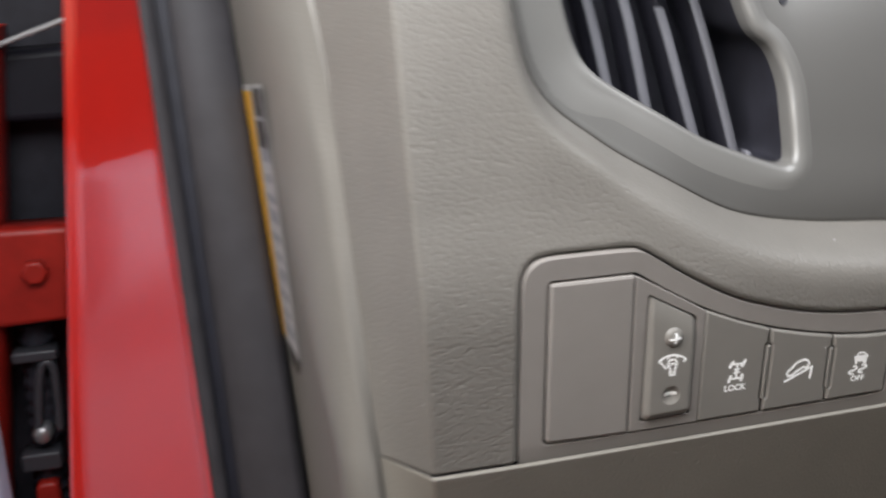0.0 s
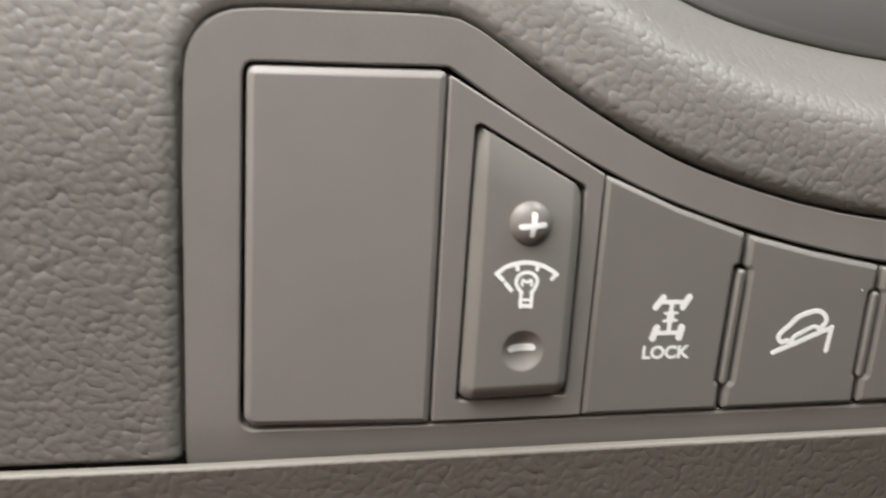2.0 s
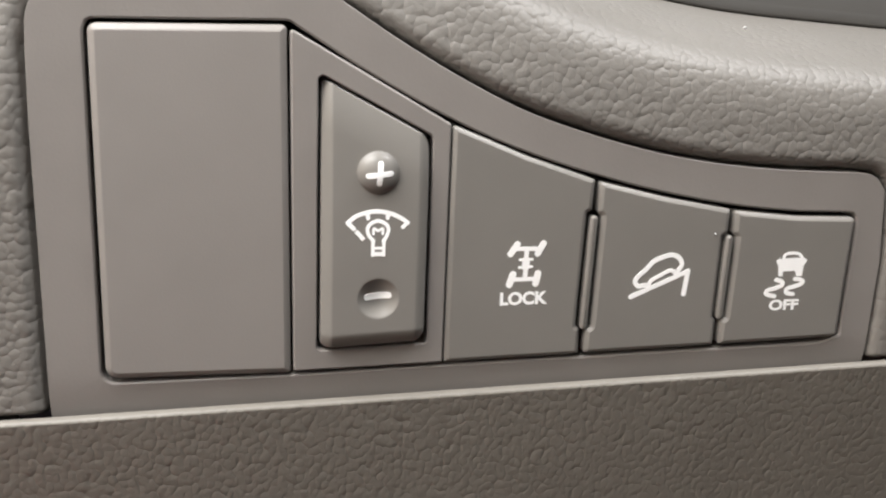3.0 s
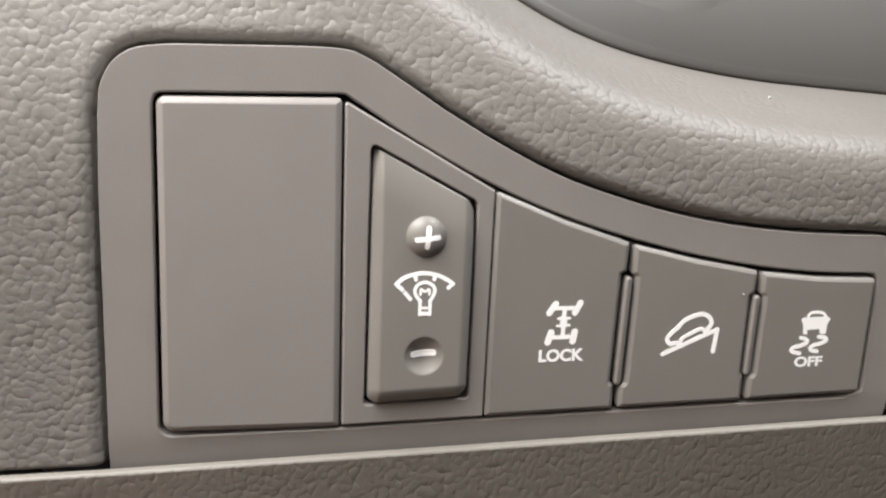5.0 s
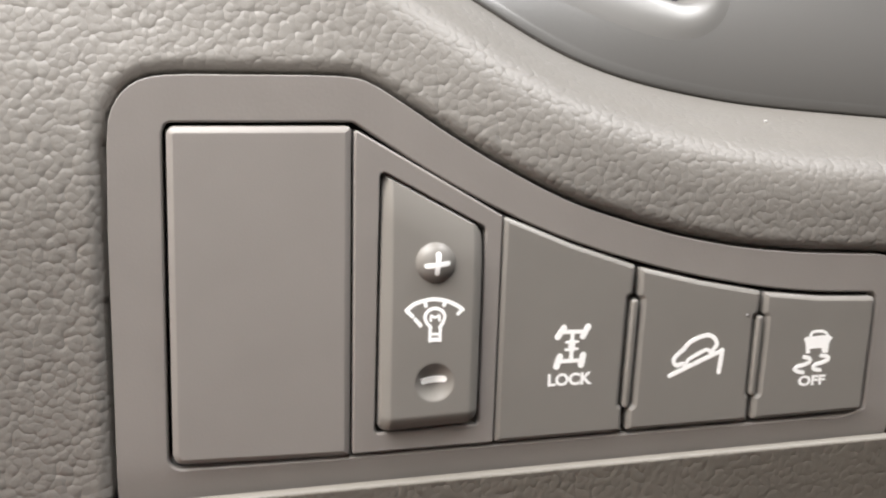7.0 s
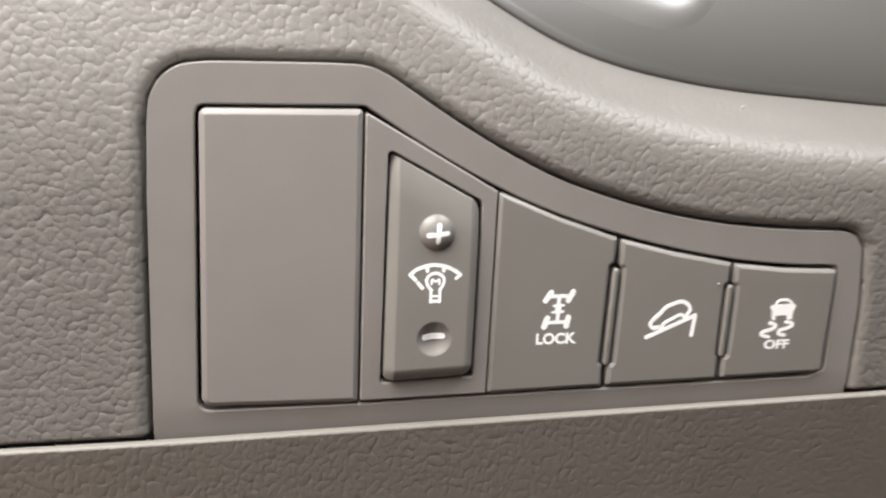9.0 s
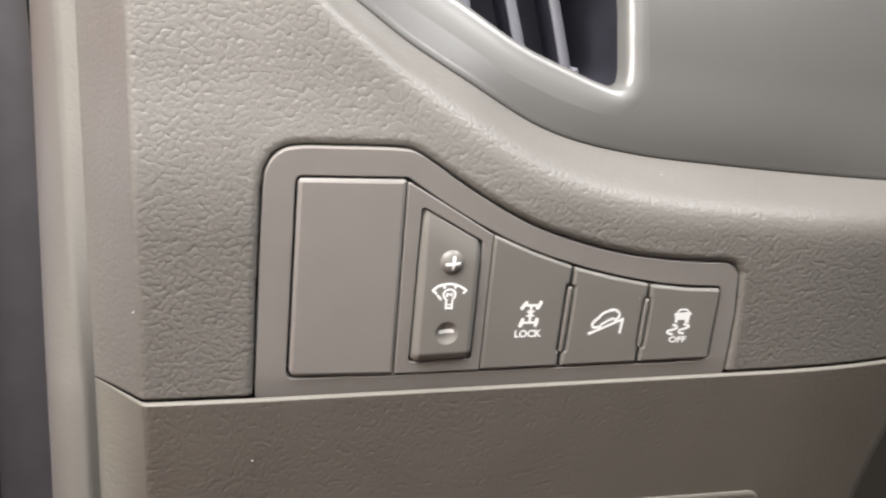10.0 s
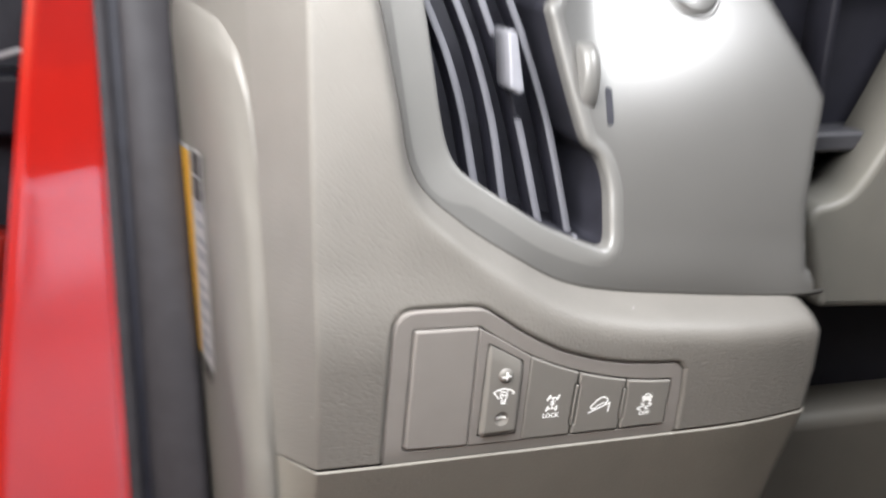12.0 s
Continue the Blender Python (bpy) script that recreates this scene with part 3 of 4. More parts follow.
flat_face = (np.array([tuple(v.co) for v in bm.verts]), [tuple(v.index for v in f.verts) for f in bm.faces])
bm.free()
frame_geo = joined(loft(rings[:4], ends=(False, False)), flat_face, loft(rings[6:], ends=(False, False)))
frame_geo[0][:, 1] += 0.7 * ease(-3.2, -9.2, frame_geo[0][:, 2])
part("fascia", frame_geo, FASCIA, panel, "smooth grey frame of the switches")
part("well", loft([lift(inset(OUTER, 1.0), 6.2), lift(inset(OUTER, 1.1), 5.2)], ends=(True, True)), GAP, panel, "dark well behind the switches")

cover = solo("blank_cover", chamfered([(-1.25, -1.8, 2.2), (31.4, -2.4, 0.7), (31.95, 60.35, 0.9), (-0.25, 60.25, 1.5)], -1.0, 4.5, 1.15, 0.6), COVER,
             "plain grey blanking plate in the switch panel", "blank cover")


def plate(x, z):
    return np.full(np.shape(x), -0.9)


# Dimmer: a tilted rocker in its own housing.
dimmer = thing("dimmer_switch", (46, 0, -2), "grey instrument light dimmer rocker with white plus and minus", "switch", "switches in the panel")
HOUSE_AT = [(31.85, -2.2, 0.5), (59.9, -1.9, 0.5), (60.8, 43.5, 0.5), (32.45, 59.9, 0.5)]
HOLE_AT = [(36.2, 1.7, 0.8), (56.8, 2.2, 0.8), (57.5, 41.35, 1.6), (37.2, 52.4, 0.8)]
rings = [lift(rounded(pulled(HOUSE_AT, d)), y) for d, y in ((0, 4.5), (0, -0.3), (0.12, -0.55), (0.4, -0.7), (0.45, -0.7))]
rings += [lift(rounded(pulled(HOLE_AT, -d)), y) for d, y in ((0.35, -0.7), (0.3, -0.7), (0.1, -0.6), (0, -0.3), (0, 4.5))]
part("housing", loft(rings, ends=(False, False)), FASCIA, dimmer, "grey switch housing")
ROCK = np.array([(36.6, 2.2), (56.1, 2.9), (57.0, 41.2), (37.5, 52.0)])
ROCK_SHAPE = rounded([(36.6, 2.2, 1.4), (56.1, 2.9, 2.4), (57.0, 41.2, 3.6), (37.5, 52.0, 0.8)])
DOME, DIMPLE = (47.4, 35.2), (47.3, 12.1)


def rocker_face(x, z):
    x, z = np.asarray(x, float), np.asarray(z, float)
    y = -1.8 - (50 - z) * 0.036 - 0.25 * np.cos((z - 26) / 24 * math.pi) * 0.6
    r = np.hypot(x - DOME[0], z - DOME[1]) / 3.7
    y = y - 1.8 * np.sqrt(np.clip(1 - r * r, 0, 1)) ** 1.3
    r = np.hypot(x - DIMPLE[0], z - DIMPLE[1]) / 3.8
    return y + 1.6 * np.clip(1 - r * r, 0, 1) ** 1.15


u, v = np.meshgrid(np.linspace(0, 1, 100), np.linspace(0, 1, 220))
u, v = u[..., None], v[..., None]
q = (1 - u) * (1 - v) * ROCK[0] + u * (1 - v) * ROCK[1] + u * v * ROCK[2] + (1 - u) * v * ROCK[3]
flat = q.reshape(-1, 2)
e = -signed(flat, ROCK_SHAPE)
y = rocker_face(flat[:, 0], flat[:, 1])
# Each side falls away over its own width: a roll at the foot, a narrow flank, a long slope at the top and a flat flank.
for k, wide, fall, power in ((0, 3.2, 1.9, 1.6), (1, 2.2, 1.3, 1.5), (2, 7.0, 1.2, 1.8), (3, 2.2, 1.9, 1.3)):
    a, d = ROCK[k], ROCK[(k + 1) % 4] - ROCK[k]
    away = ((flat - a) @ np.array((-d[1], d[0]))) / np.linalg.norm(d)
    y = y + fall * np.clip(1 - away / wide, 0, 1) ** power
t = np.clip(1 - e / 0.5, 0, 0.999)
y = y + np.maximum(0.3, 0.9 - y) * 0.5 * (1 - np.sqrt(1 - t * t))
y = np.where(e < 0.04, 3.0, y)
rocker = part("rocker", sheet(np.dstack([q[..., 0], y.reshape(u.shape[:2]), q[..., 1]])), KEY, dimmer, "tilted rocker with a raised dot and a dimple")
part("plus_sign", joined(stroke([(45.45, 34.85), (49.45, 35.25)], 1.0, rocker_face), stroke([(47.65, 36.95), (47.35, 33.5)], 1.0, rocker_face, 0.09)), PRINT, rocker, "white printed plus sign")
part("minus_sign", stroke([(45.4, 12.15), (49.2, 12.4)], 1.25, rocker_face, 0.2), PRINT, rocker, "white printed minus sign")
part("dial_arc", joined(stroke([(41.85, 26.3), (43.4, 27.5), (45.7, 28.15), (47.5, 28.25), (49.8, 27.75), (51.6, 26.85), (52.6, 26.1)], 0.8, rocker_face), stroke([(52.5, 26.1), (51.75, 25.35)], 0.75, rocker_face, 0.07),
                        stroke([(45.35, 27.9), (45.5, 27.1)], 0.8, rocker_face, 0.07), stroke([(49.2, 27.8), (49.0, 27.1)], 0.8, rocker_face, 0.08), stroke([(41.9, 26.25), (42.95, 25.2)], 0.8, rocker_face, 0.09)), PRINT, rocker, "white printed dial arc")
part("dial_mark", stroke([(43.3, 24.8), (44.7, 23.15)], 0.8, rocker_face, round_ends=False), PRINT, rocker, "white printed dial mark")
part("bulb_sign", joined(stroke([(46.45, 22.9), (45.65, 23.9), (45.35, 25.0), (45.9, 26.05), (47.3, 26.55), (48.7, 25.95), (49.15, 24.9), (48.8, 23.75), (48.2, 22.85)], 0.68, rocker_face),
                         stroke([(46.35, 23.1), (46.3, 20.3)], 0.66, rocker_face, 0.07), stroke([(48.3, 23.0), (48.25, 20.3)], 0.66, rocker_face, 0.07), stroke([(46.05, 20.5), (48.5, 20.45)], 0.75, rocker_face, 0.09, False),
                         stroke([(46.3, 21.6), (48.3, 21.55)], 0.5, rocker_face, 0.08, False)), PRINT, rocker, "white printed lamp sign")
part("filament_sign", stroke([(46.45, 24.2), (46.5, 25.2), (47.3, 24.75), (48.1, 25.2), (48.1, 24.2)], 0.5, rocker_face), PRINT, rocker, "white printed filament")


def push_button(name, corners, label):
    b = thing(name, (np.mean([c[0] for c in corners]), 0, -2), label, "switch", "switches in the panel")
    return b, part("cap", chamfered(corners, -0.9, 4.5, 0.85, 0.5, 5), KEY, b, "smooth grey push cap")


def divider(top, bottom, parent):
    """The slim raised bar between two switches."""
    a, b = np.array(top), np.array(bottom)
    d = (a - b) / np.linalg.norm(a - b)
    n = np.array((d[1], -d[0]))
    o = [b + n * -0.0]
    o = [a + 0.75 * (d * math.sin(k) + n * math.cos(k)) for k in np.linspace(0, math.pi, 8)] + [b + 0.75 * (-d * math.sin(k) - n * math.cos(k)) for k in np.linspace(0, math.pi, 8)]
    return part("divider", slab(np.array(o), -1.0, 4.5, 0.55, 3), KEY, parent, "slim raised bar beside the cap")


lock, cap_l = push_button("differential_lock_button", [(60.2, -1.9, 0.5), (87.0, -1.6, 0.5), (87.0, 3.6, 0.4), (86.2, 4.2, 0.4), (87.2, 26.6, 0.4), (88.2, 27.2, 0.3), (88.5, 33.0, 0.5), (75, 37.6, 0), (61.1, 43.4, 0.6)],
                          "grey push switch with white axle sign and LOCK")
hill, cap_h = push_button("hill_descent_button", [(88.1, -1.5, 0.5), (115.4, -1.2, 0.5), (115.5, 4.2, 0.4), (114.9, 4.8, 0.4), (115.4, 21.4, 0.4), (116.4, 22, 0.4), (116.6, 26.7, 0.5), (103, 29.3, 0), (89.5, 32.6, 0.5), (89.4, 26.8, 0.4), (90.2, 26.0, 0.4), (89.3, 4.0, 0.4), (88.2, 3.2, 0.4)],
                          "grey push switch with white car on slope sign")
stab, cap_s = push_button("stability_off_button", [(116.5, -1.1, 0.5), (142.9, -0.7, 1.0), (143.8, 24.5, 0.9), (130.5, 25.0, 0), (117.6, 26.4, 0.5), (117.6, 22.0, 0.4), (118.3, 21.2, 0.4), (117.6, 4.6, 0.4), (116.6, 3.8, 0.4)],
                          "grey push switch with white skidding car sign and OFF")
divider((88.7, 25.4), (87.75, 4.2), lock)
divider((116.8, 20.8), (116.2, 5.0), hill)
for p, w in (([(73.75, 21.0), (72.5, 19.2)], 1.3), ([(78.8, 21.05), (77.75, 19.15)], 1.3), ([(73.1, 15.15), (72.45, 13.2)], 1.4), ([(77.95, 15.2), (77.6, 13.3)], 1.4)):
    part("wheel_mark", stroke(p, w, plate, 0.05), PRINT, cap_l, "white printed wheel")
part("axle_bar", stroke([(73.2, 20.15), (78.2, 20.05)], 0.85, plate, 0.056), PRINT, cap_l, "white printed axle")
part("axle_bar", stroke([(72.9, 14.15), (77.8, 14.2)], 0.85, plate, 0.056), PRINT, cap_l, "white printed axle")
part("shaft_mark", stroke([(75.6, 20.0), (75.45, 14.2)], 0.9, plate, 0.062), PRINT, cap_l, "white printed drive shaft")
for p, w in (([(74.4, 18.0), (76.75, 18.05)], 0.55), ([(74.25, 16.5), (76.7, 16.6)], 0.55), ([(75.55, 17.9), (75.5, 16.6)], 1.5)):
    part("gear_mark", stroke(p, w, plate, 0.066 + 0.004 * w), PRINT, cap_l, "white printed gear")
lettering("LOCK", 70.7, 9.1, 9.4, 2.65, -0.97, PRINT, cap_l, "lock_word")
part("car_sign", joined(stroke([(100.5, 12.0), (99.4, 12.05), (98.3, 11.95), (97.65, 13.0), (98.5, 14.2), (99.7, 15.2), (101.1, 16.75), (103.0, 17.6), (104.9, 18.0), (106.4, 17.4), (107.1, 16.1), (106.5, 14.95), (105.9, 14.3)], 0.95, plate),
                        stroke([(100.6, 12.0), (100.9, 12.95), (102.6, 13.9), (104.4, 14.8), (105.2, 14.85), (105.8, 14.25)], 0.8, plate, 0.066)), PRINT, cap_h, "white printed car")
part("slope_line", stroke([(96.95, 9.8), (108.5, 14.65)], 0.95, plate, 0.056), PRINT, cap_h, "white printed slope")
part("slope_line", stroke([(108.45, 14.5), (107.95, 10.0)], 1.0, plate, 0.062), PRINT, cap_h, "white printed slope")
part("car_sign", joined(stroke([(128.75, 16.2), (128.9, 17.2), (129.9, 17.6), (131.7, 17.5), (132.6, 16.9), (132.95, 16.0)], 0.65, plate),
                        filled([(127.2, 16.1), (127.75, 15.0), (127.95, 12.95), (128.9, 12.85), (128.85, 13.85), (131.55, 13.95), (131.85, 12.85), (133.15, 12.8), (133.3, 14.9), (133.95, 16.15), (133.2, 16.65), (127.7, 16.5)], plate, 0.066)), PRINT, cap_s, "white printed car")
part("skid_mark", stroke([(127.6, 12.15), (128.8, 11.8), (129.1, 11.1), (127.6, 10.4), (126.1, 10.1), (125.6, 9.5), (126.3, 9.05), (127.6, 8.75)], 0.9, plate), PRINT, cap_s, "white printed skid mark")
part("skid_mark", stroke([(131.7, 12.25), (133.1, 12.0), (133.5, 11.4), (132.2, 10.75), (130.5, 10.35), (129.95, 9.7), (130.5, 9.25), (131.6, 9.05)], 0.9, plate), PRINT, cap_s, "white printed skid mark")
lettering("OFF", 126.6, 5.75, 6.5, 2.3, -0.97, PRINT, cap_s, "off_word")

# ---------------------------------------------------------------- air vent
vent = thing("air_vent", (65, 60, 86), "tall dashboard air vent with dark vertical vanes", "air vent")
V = VENT
n2 = np.gradient(V, axis=0)
n2 /= np.linalg.norm(n2, axis=1, keepdims=True)
out = np.stack([n2[:, 1], -n2[:, 0]], 1)
if out[len(V) // 2, 1] > 0:
    out = -out
prof = [(-0.2, 9), (-0.2, 3.0), (0.1, 1.6), (0.8, 0.45), (1.9, -0.35), (3.2, -0.75), (4.5, -0.8), (5.8, -0.6), (7.0, -0.28), (8.2, 0.05), (9.0, 0.25)]
# On the door side the ring is wider and flatter and reaches the groove, carrying its painted sheen there; below, it
# fades into the surround.
run = (1 - ease(44, 57, np.arange(len(V))))[:, None]
reach = run * (1.3 - 0.95 * ease(25, 44, V[:, 0]))[:, None]
rows = []
for o, dy in prof:
    w = V + out * o * (1 + reach if o > 0 else 1)
    near = V + out * np.maximum(o, 2.0) * (1 + reach)
    rows.append(np.stack([w[:, 0], bezel_y(near[:, 0], near[:, 1]) + dy * (1 - 0.55 * run[:, 0] if dy < 0 else 1), w[:, 1]], 1))
part("vent_ring", sheet(np.array(rows)), RING_LIT, vent, "satin vent ring painted paler than the surround as if lit")
rows = [np.stack([V[:, 0], surround(V[:, 0], V[:, 1]) + d, V[:, 1]], 1) for d in (6, 25, 70)]
part("duct_wall", sheet(np.array(rows)), BLACK, vent, "black duct wall")
P = np.array([[(x, surround(x, z) + 68, z) for x in (-10, 40, 90, 135)] for z in (75, 120, 160, 200, 250)])
part("duct_back", sheet(P), BLACK, vent, "black back of the duct")
VANES = [[(48.9, 112.7), (46.7, 118.6), (40.4, 150.5), (31.8, 178.2), (21, 202.3), (-1.3, 250.6)], [(65.9, 101.3), (63.8, 107.5), (57.3, 145.2), (47.4, 178.9), (36.1, 206), (16.1, 250.6)],
         [(86.5, 91), (84.4, 97.2), (73.9, 142.6), (61.4, 179.7), (50, 206.9), (31.6, 250.6)], [(104.1, 83.8), (103, 87.9), (91.8, 145.4), (78.3, 185.7), (67.6, 208), (49, 250.6)]]
vanes = []
for line in VANES:
    w = resample(smooth_line(line, 8), 50)
    y = surround(w[:, 0], w[:, 1]) + 22
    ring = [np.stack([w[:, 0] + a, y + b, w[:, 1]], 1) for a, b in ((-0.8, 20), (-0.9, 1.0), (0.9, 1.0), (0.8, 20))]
    vanes.append(part("vane", sheet(np.array(ring)), BLACK_AND_SHADE, vent, "slim vane painted near-black for shade"))
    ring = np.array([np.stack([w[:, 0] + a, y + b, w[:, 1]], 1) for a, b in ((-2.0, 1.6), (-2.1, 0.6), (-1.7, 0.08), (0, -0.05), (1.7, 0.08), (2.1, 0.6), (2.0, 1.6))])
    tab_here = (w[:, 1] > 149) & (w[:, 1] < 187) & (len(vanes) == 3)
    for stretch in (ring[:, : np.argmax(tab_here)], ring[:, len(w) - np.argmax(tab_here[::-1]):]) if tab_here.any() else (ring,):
        part("vane_edge", sheet(stretch), VANE_LIT, vanes[-1], "rounded front edge painted lighter as if lit")
tab = rounded([(59.5, 166, 2), (68.5, 161, 2.5), (63.5, 193, 2.5), (57.5, 195, 2)])
g = slab(tab, 0, 19, 1.6)
g = (g[0] + np.stack([0 * g[0][:, 0], surround(g[0][:, 0], g[0][:, 2]) + 3, 0 * g[0][:, 0]], 1), g[1])
part("adjuster_tab", g, TAB, vanes[2], "pale adjuster tab on a vane")
g = slab(rounded([(97.2, 89.4, 1.0), (100.4, 88.8, 1.0), (99.8, 92.4, 1.0), (97.6, 93.0, 1.0)]), 0, 5, 1.0)
g = (g[0] + np.stack([0 * g[0][:, 0], surround(g[0][:, 0], g[0][:, 2]) + 4, 0 * g[0][:, 0]], 1), g[1])
part("vane_pivot", g, VANE_LIT, vanes[3], "pale pivot at the foot of a vane")
slot = rounded([(119, 146, 1.8), (123.5, 149, 1.8), (124.5, 166, 1.8), (120, 167, 1.8)])
g = slab(slot, 0, 4, 0.4)
g = (g[0] + np.stack([0 * g[0][:, 0], surround(g[0][:, 0], g[0][:, 2]) - 0.5, 0 * g[0][:, 0]], 1), g[1])
part("wheel_slot", g, BLACK, vent, "black slot of the thumb wheel")
a = np.linspace(0, 2 * math.pi, 28, endpoint=False)
rings = [np.stack([np.full(28, x), 72 + r * np.cos(a), 168 + 1.6 * r * np.sin(a)], 1) for x, r in ((103, 11), (104, 13), (112, 13), (113, 11))]
part("thumb_wheel", loft(rings, ends=(True, True)), RING_LIT, vent, "pale thumb wheel beside the vanes")

dial = thing("round_dial", (188, 90, 205), "pale round dial on the satin surround", "dial")
a = np.linspace(0, 2 * math.pi, 48, endpoint=False)
rings = []
for r, d in ((21, 6), (21, 0.2), (20.2, -1.0), (18.5, -1.2), (18, -0.4), (17, -0.4), (16.6, -3), (15, -4)):
    x, z = 188 + r * np.cos(a), 224 + r * np.sin(a)
    rings.append(np.stack([x, surround(x, z) + d, z], 1))
part("dial_face", loft(rings, ends=(False, True)), BEZEL, dial, "stepped round dial face")

# ---------------------------------------------------------------- steering column and what lies beyond it
brow = smooth_line([(362, 214), (348, 178), (338, 155), (329, 136), (319, 118), (309, 105), (297, 99), (287, 97)], 5)
shroud = solo("column_shroud", slab(np.vstack([rounded([(296, 28, 5), (440, 24, 5), (440, 210, 8)]), brow, rounded([(280.5, 92, 0), (281, 80, 0)])]), 74, 118, 5), SHROUD,
              "warm grey plastic steering column shroud", "column shroud")
cluster = thing("instrument_cluster", (340, 130, 60), "black instrument cluster housing behind the column", "instrument cluster")
part("housing", block((238, 128, -70), (560, 260, 300), 10), BLACK_AND_SHADE, cluster, "black plastic housing")
part("trim_bar", slab(rounded([(284, 125, 4), (420, 131, 4), (420, 145, 4), (286, 138, 4)]), 98, 130, 3), VANE, cluster, "grey trim bar across the housing")
part("stalk", slab(rounded([(294, 160, 2), (299, 160, 2), (297, 245, 2), (291, 246, 2)]), 104, 130, 2), BLACK_AND_SHADE, cluster, "black column stalk")
knee = solo("tunnel_trim", slab(rounded([(262, -240, 10), (560, -240, 10), (560, -56, 10), (300, -58, 14)]), 84, 260, 10), TUNNEL,
            "brown-grey trim panel beside the footwell", "trim panel")

# ---------------------------------------------------------------- door opening: seal, pillar, hinge, door
ZS = np.linspace(-330, 330, 67)


def seal_edge(k, z):
    """Between the inner (0) and outer (1) border of the seal."""
    a = np.stack([-85.7 - 0.053 * z, 150 + 0.28 * z], -1)
    b = np.stack([-128.8 - 0.049 * z, 165 + 0.171 * z], -1)
    return a + (b - a) * k


def rib(k0, k1, height, depth=14):
    rows = []
    for s in np.linspace(0, 1, 14):
        p = seal_edge(k0 + (k1 - k0) * s, ZS)
        bulge = height * math.sin(math.pi * s) ** 0.7
        rows.append(np.stack([p[:, 0] - bulge * 0.45, p[:, 1] - bulge * 0.9 + (depth if s in (0.0, 1.0) else 0), ZS], 1))
    return sheet(np.array(rows))


seal = thing("door_seal", (-105, 160, -330), "dark grey ribbed rubber door seal along the opening", "door seal")
part("main_rib", rib(-0.09, 0.70, 7.0), RUBBER, seal, "broad rounded rubber rib")
part("outer_rib", rib(0.79, 0.985, 5.0), RUBBER, seal, "narrow outer rubber rib")
base = rib(0.04, 1.0, 0.3)
part("seal_base", (base[0] + np.array([0, 7, 0]), base[1]), BLACK, seal, "black rubber base strip")

pillar = thing("hinge_pillar", (-165, 250, -330), "glossy red painted body pillar of the door opening", "car body")
rows = []
for s in np.r_[np.linspace(0, 0.12, 8), np.linspace(0.15, 0.92, 26), np.linspace(0.94, 1, 8)]:
    a = seal_edge(0.985, ZS) + np.array([4.0, 10.0])
    b = np.stack([-199 + 0.117 * ZS, 320 + 0.035 * ZS], -1)
    p = a + (b - a) * s
    out = 3 * math.exp(-(((s - 0.04) / 0.05) ** 2)) + 4 * math.exp(-(((s - 0.96) / 0.04) ** 2)) - 2 * math.sin(math.pi * s)
    rows.append(np.stack([p[:, 0] - out * 0.93, p[:, 1] - out * 0.35, ZS], 1))
rows.append(rows[-1] + np.array([6, 8, 0]))
rows.append(rows[-1] + np.array([60, 30, 0]))
part("painted_panel", sheet(np.array(rows)), PAINT, pillar, "glossy red panel")

boot = thing("wiring_boot", (-245, 410, -210), "black rubber wiring boot with grey clips", "wiring")
a = np.linspace(0, 2 * math.pi, 20, endpoint=False)
rings = [np.stack([-246 + (11 + 2.2 * math.sin(z * 0.55)) * np.cos(a) + 0.05 * (z + 95), 425 + 12 * np.sin(a), np.full(20, z)], 1) for z in np.linspace(-330, -86, 80)]
part("sleeve", loft(rings, ends=(True, True)), BLACK, boot, "ribbed black sleeve")
for lo, hi, z0, z1 in ((-262, -230, -112, -103), (-267, -238, -201, -186)):
    part("clip", slab(rounded([(lo, z0, 3), (hi, z0, 3), (hi, z1, 3), (lo, z1, 3)]), 402, 420, 2.5), VANE, boot, "grey plastic clip")
loop = smooth_line([(-252, -176), (-249, -150), (-246, -130), (-242.5, -117), (-238, -113.5), (-234.5, -119), (-234.5, -138), (-236, -170)], 8)
t2 = np.gradient(loop, axis=0)
t2 /= np.linalg.norm(t2, axis=1, keepdims=True)
rings = [np.stack([p[0] - d[1] * 3.2 * np.cos(a), 405 + 3.2 * np.sin(a), p[1] + d[0] * 3.2 * np.cos(a)], 1) for p, d in zip(loop, t2)]
part("cable_loop", loft(rings, ends=(True, True)), VANE, boot, "bent grey cable")
plug = [(4, 418), (7, 416), (7.4, 406), (6, 401), (3, 399.5)]
part("plug", loft([np.stack([-249 + r * np.cos(a), np.full(20, y), -171 + 1.1 * r * np.sin(a)], 1) for r, y in plug], ends=(True, True)), STEEL, boot, "round pale plug")
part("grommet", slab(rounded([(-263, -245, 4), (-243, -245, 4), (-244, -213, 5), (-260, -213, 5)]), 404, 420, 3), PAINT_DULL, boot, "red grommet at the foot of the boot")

liner = solo("fender_liner", block((-420, 470, -330), (-150, 500, 330), 6), BLACK, "black inner wing panel behind the hinge", "wing panel")
strut = solo("door_check_rod", slab(rounded([(-262, 106, 1.8), (-262, 110, 1.8), (-184, 137, 1.8), (-184, 133, 1.8)][::-1]), 405, 411, 1.2), STEEL, "thin bright steel rod of the door check", "rod")
box = solo("door_latch_box", slab(rounded([(-320, 60, 8), (-196, 60, 8), (-190, 112, 8), (-320, 106, 8)]), 430, 470, 6), BLACK_AND_SHADE, "dark grey plastic box behind the pillar", "box")

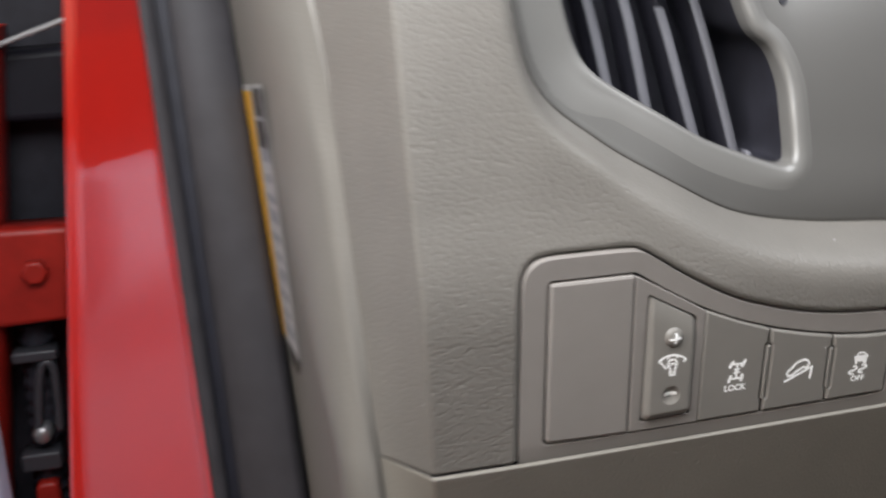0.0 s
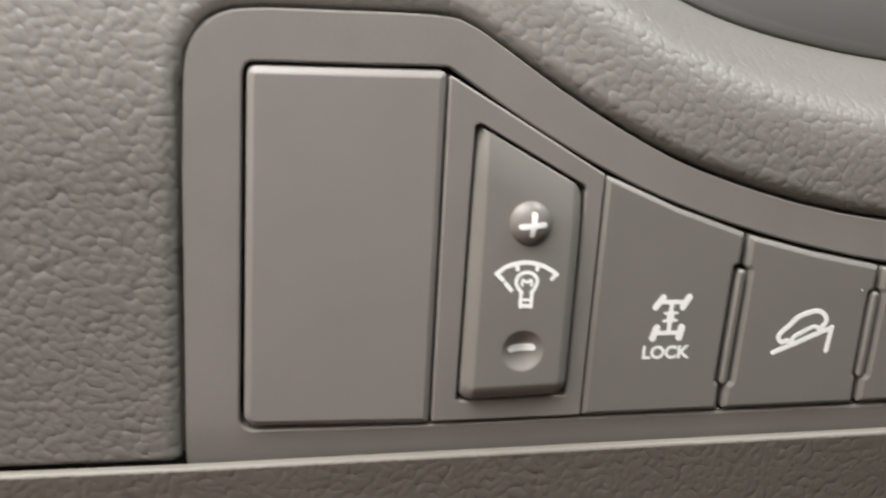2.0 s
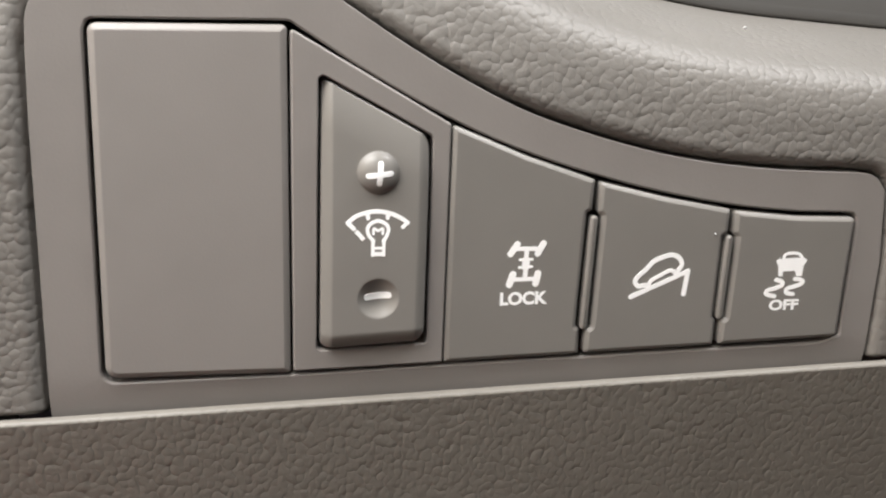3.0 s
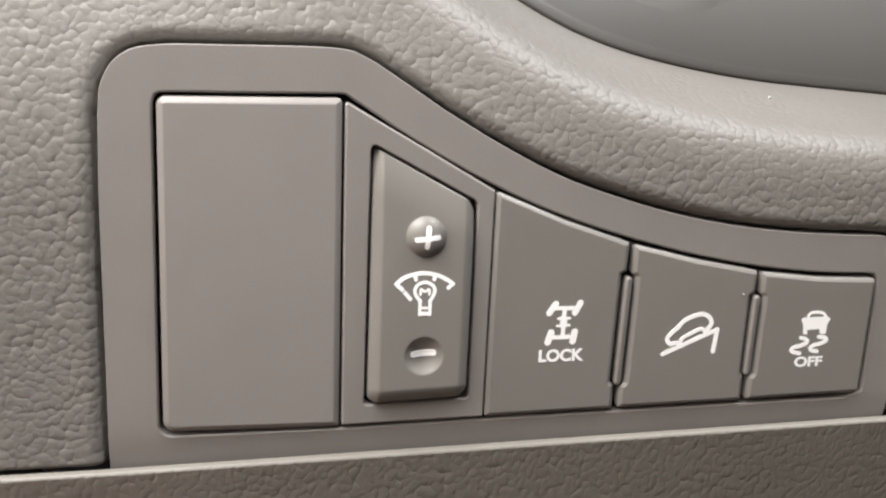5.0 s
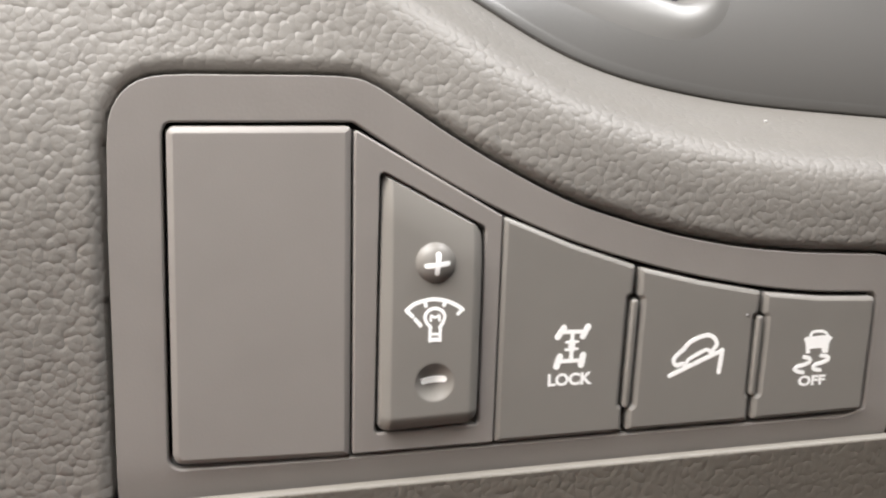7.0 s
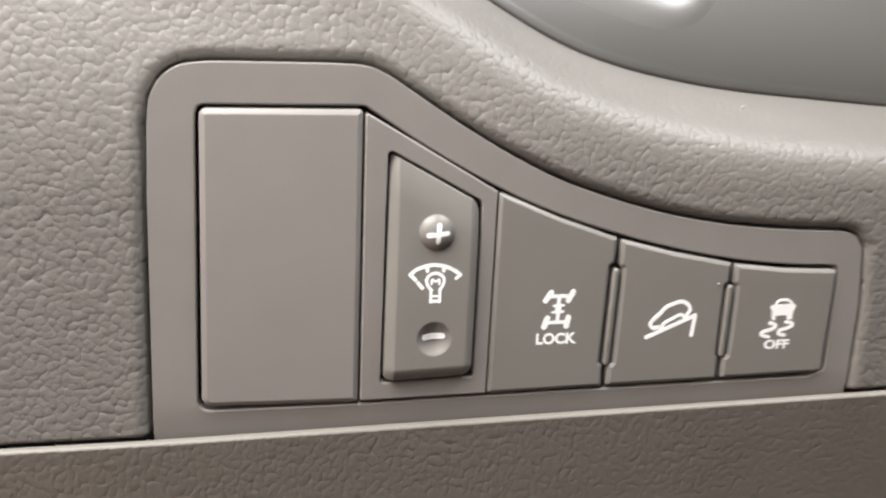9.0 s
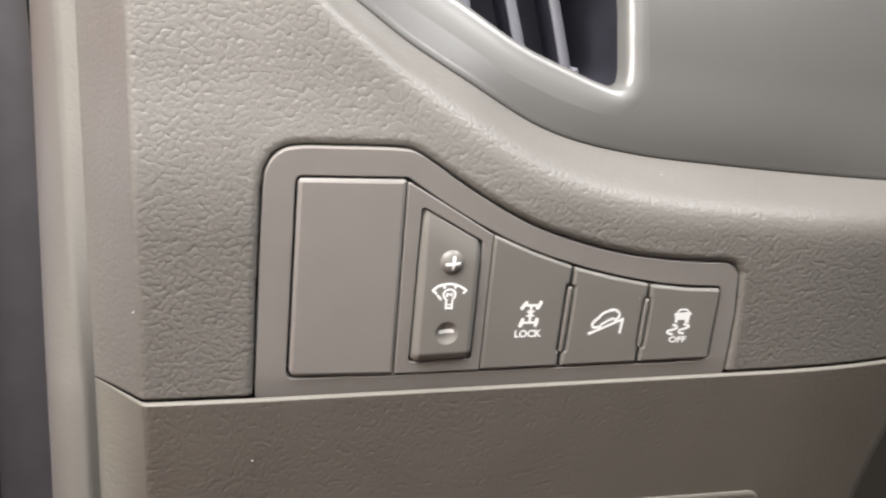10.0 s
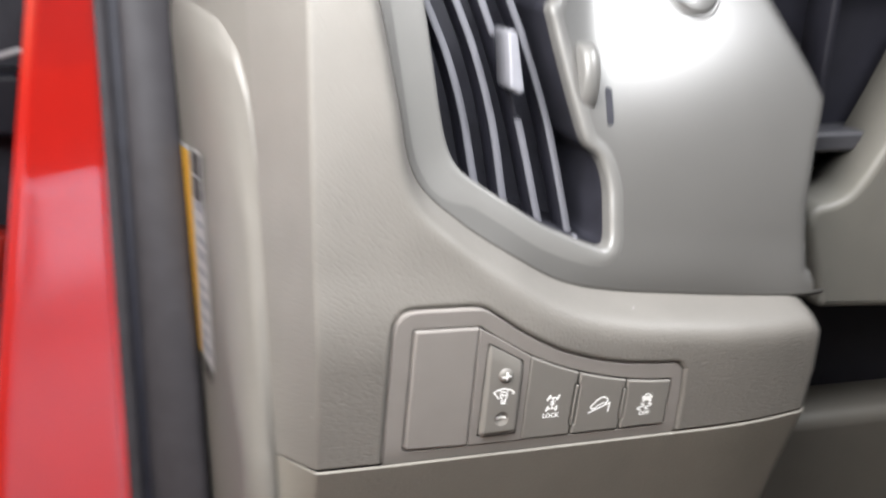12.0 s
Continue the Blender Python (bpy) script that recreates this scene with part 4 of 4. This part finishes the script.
door = thing("front_door", (-340, 300, -330), "opened red front door with an unseen pale blue reflector as inner trim", "car door")
rows = []
for x, y in ((-330, 470), (-262, 452), (-252, 436), (-254, 400), (-268, 385), (-330, 372), (-600, 330), (-1150, 240)):
    zd = np.linspace(-330, 128, 49)
    rows.append(np.stack([x + 0.13 * zd * (1 if x > -300 else 0.3), np.full(len(zd), y), zd], 1))
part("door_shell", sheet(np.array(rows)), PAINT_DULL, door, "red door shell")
# Unseen trim added as a reflector; its outline shapes the pillar's pink reflection.
rows = []
for x in np.linspace(-1120, -279, 76):
    top = 40 - 14 * float(ease(-300, -279, x)) + 10 * math.sin(x / 50)
    z = np.r_[-325, -324, np.linspace(-310, top - 14, 40), top - 6, top - 1, top]
    y = 382 + (x + 276) * 0.165 - 12 - 26 * np.exp(-(((z + 40) / 60) ** 2))
    y[[0, -1]] += 20
    y[[1, -2]] += 6
    rows.append(np.stack([np.full(len(z), x), y, z], 1))
for step, back in ((2, 2), (4, 7), (6, 60)):
    rows.append(np.stack([np.full(len(z), x + step), np.minimum(y + back, 386), z], 1))
part("trim_reflector", sheet(np.array(rows)), DOOR_REFLECTOR, door, "unseen inner trim with a bulge, tinted pale blue as a reflector")
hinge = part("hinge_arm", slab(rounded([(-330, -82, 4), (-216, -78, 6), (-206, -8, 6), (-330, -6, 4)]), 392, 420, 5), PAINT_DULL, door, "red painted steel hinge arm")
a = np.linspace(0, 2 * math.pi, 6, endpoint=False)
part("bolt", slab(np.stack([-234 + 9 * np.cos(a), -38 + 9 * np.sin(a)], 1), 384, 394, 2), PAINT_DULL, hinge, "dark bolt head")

# ---------------------------------------------------------------- shell of the car and the ground
floor = solo("car_floor", block((-150, -1500, -640), (1300, 470, -600), 20), CARPET, "dark carpeted floor of the car", "floor", "structure")
sill = solo("door_sill", block((-260, -1500, -1000), (-120, 520, -330), 30), PAINT, "red painted sill under the door opening", "sill", "structure")
bulk = solo("bulkhead", block((-150, 425, -640), (1300, 450, 235), 10), BLACK, "black bulkhead behind the dashboard", "bulkhead", "structure")
top = solo("dash_top", block((-70, 110, 236), (1300, 440, 262), 12), GRAIN, "grained upper face of the dashboard", "dashboard", "structure")
right = solo("far_side_wall", block((1300, -1500, -640), (1340, 470, 670), 10), GRAIN_LOW, "plain far side wall of the cabin", "wall", "structure")
rear = solo("rear_wall", block((-120, -1540, -640), (1300, -1500, 670), 10), GRAIN_LOW, "plain rear wall of the cabin", "wall", "structure")
solo("headliner", block((-110, -1500, 640), (1300, -120, 670), 10), SHROUD, "pale roof lining over the seats", "ceiling", "structure")
g = np.array([[(x, y, -1000 + 0 * x) for x in np.linspace(-60000, 60000, 9)] for y in np.linspace(-60000, 60000, 9)])
solo("ground", sheet(g), ASPHALT, "grey asphalt ground under the car", "ground", "structure")

for ob in (panel, cover, dimmer, lock, hill, stab):
    ob.location.y += 0.0006

# Specks of dust on the trim.
a = np.linspace(0, 2 * math.pi, 7, endpoint=False)
for x, y, z, r in ((122.8, 13.2, 60.9, 0.36), (-11.5, 2.0, -31.0, 0.4), (113.5, -0.45, 22.0, 0.2), (107.0, 0.2, -57.5, 0.35), (-46.5, 3.0, 19.0, 0.3)):
    spots = [np.stack([x + r * k * np.cos(a) * (1 + 0.3 * np.sin(3 * a + x)), np.full(7, y - d), z + r * k * np.sin(a)], 1) for k, d in ((1, -0.1), (0.9, 0.15), (0.4, 0.3))]
    solo("dust_speck", loft(spots, ends=(False, True)), LABEL, "tiny pale speck of dust on the trim", "dust", group="specks of dust")
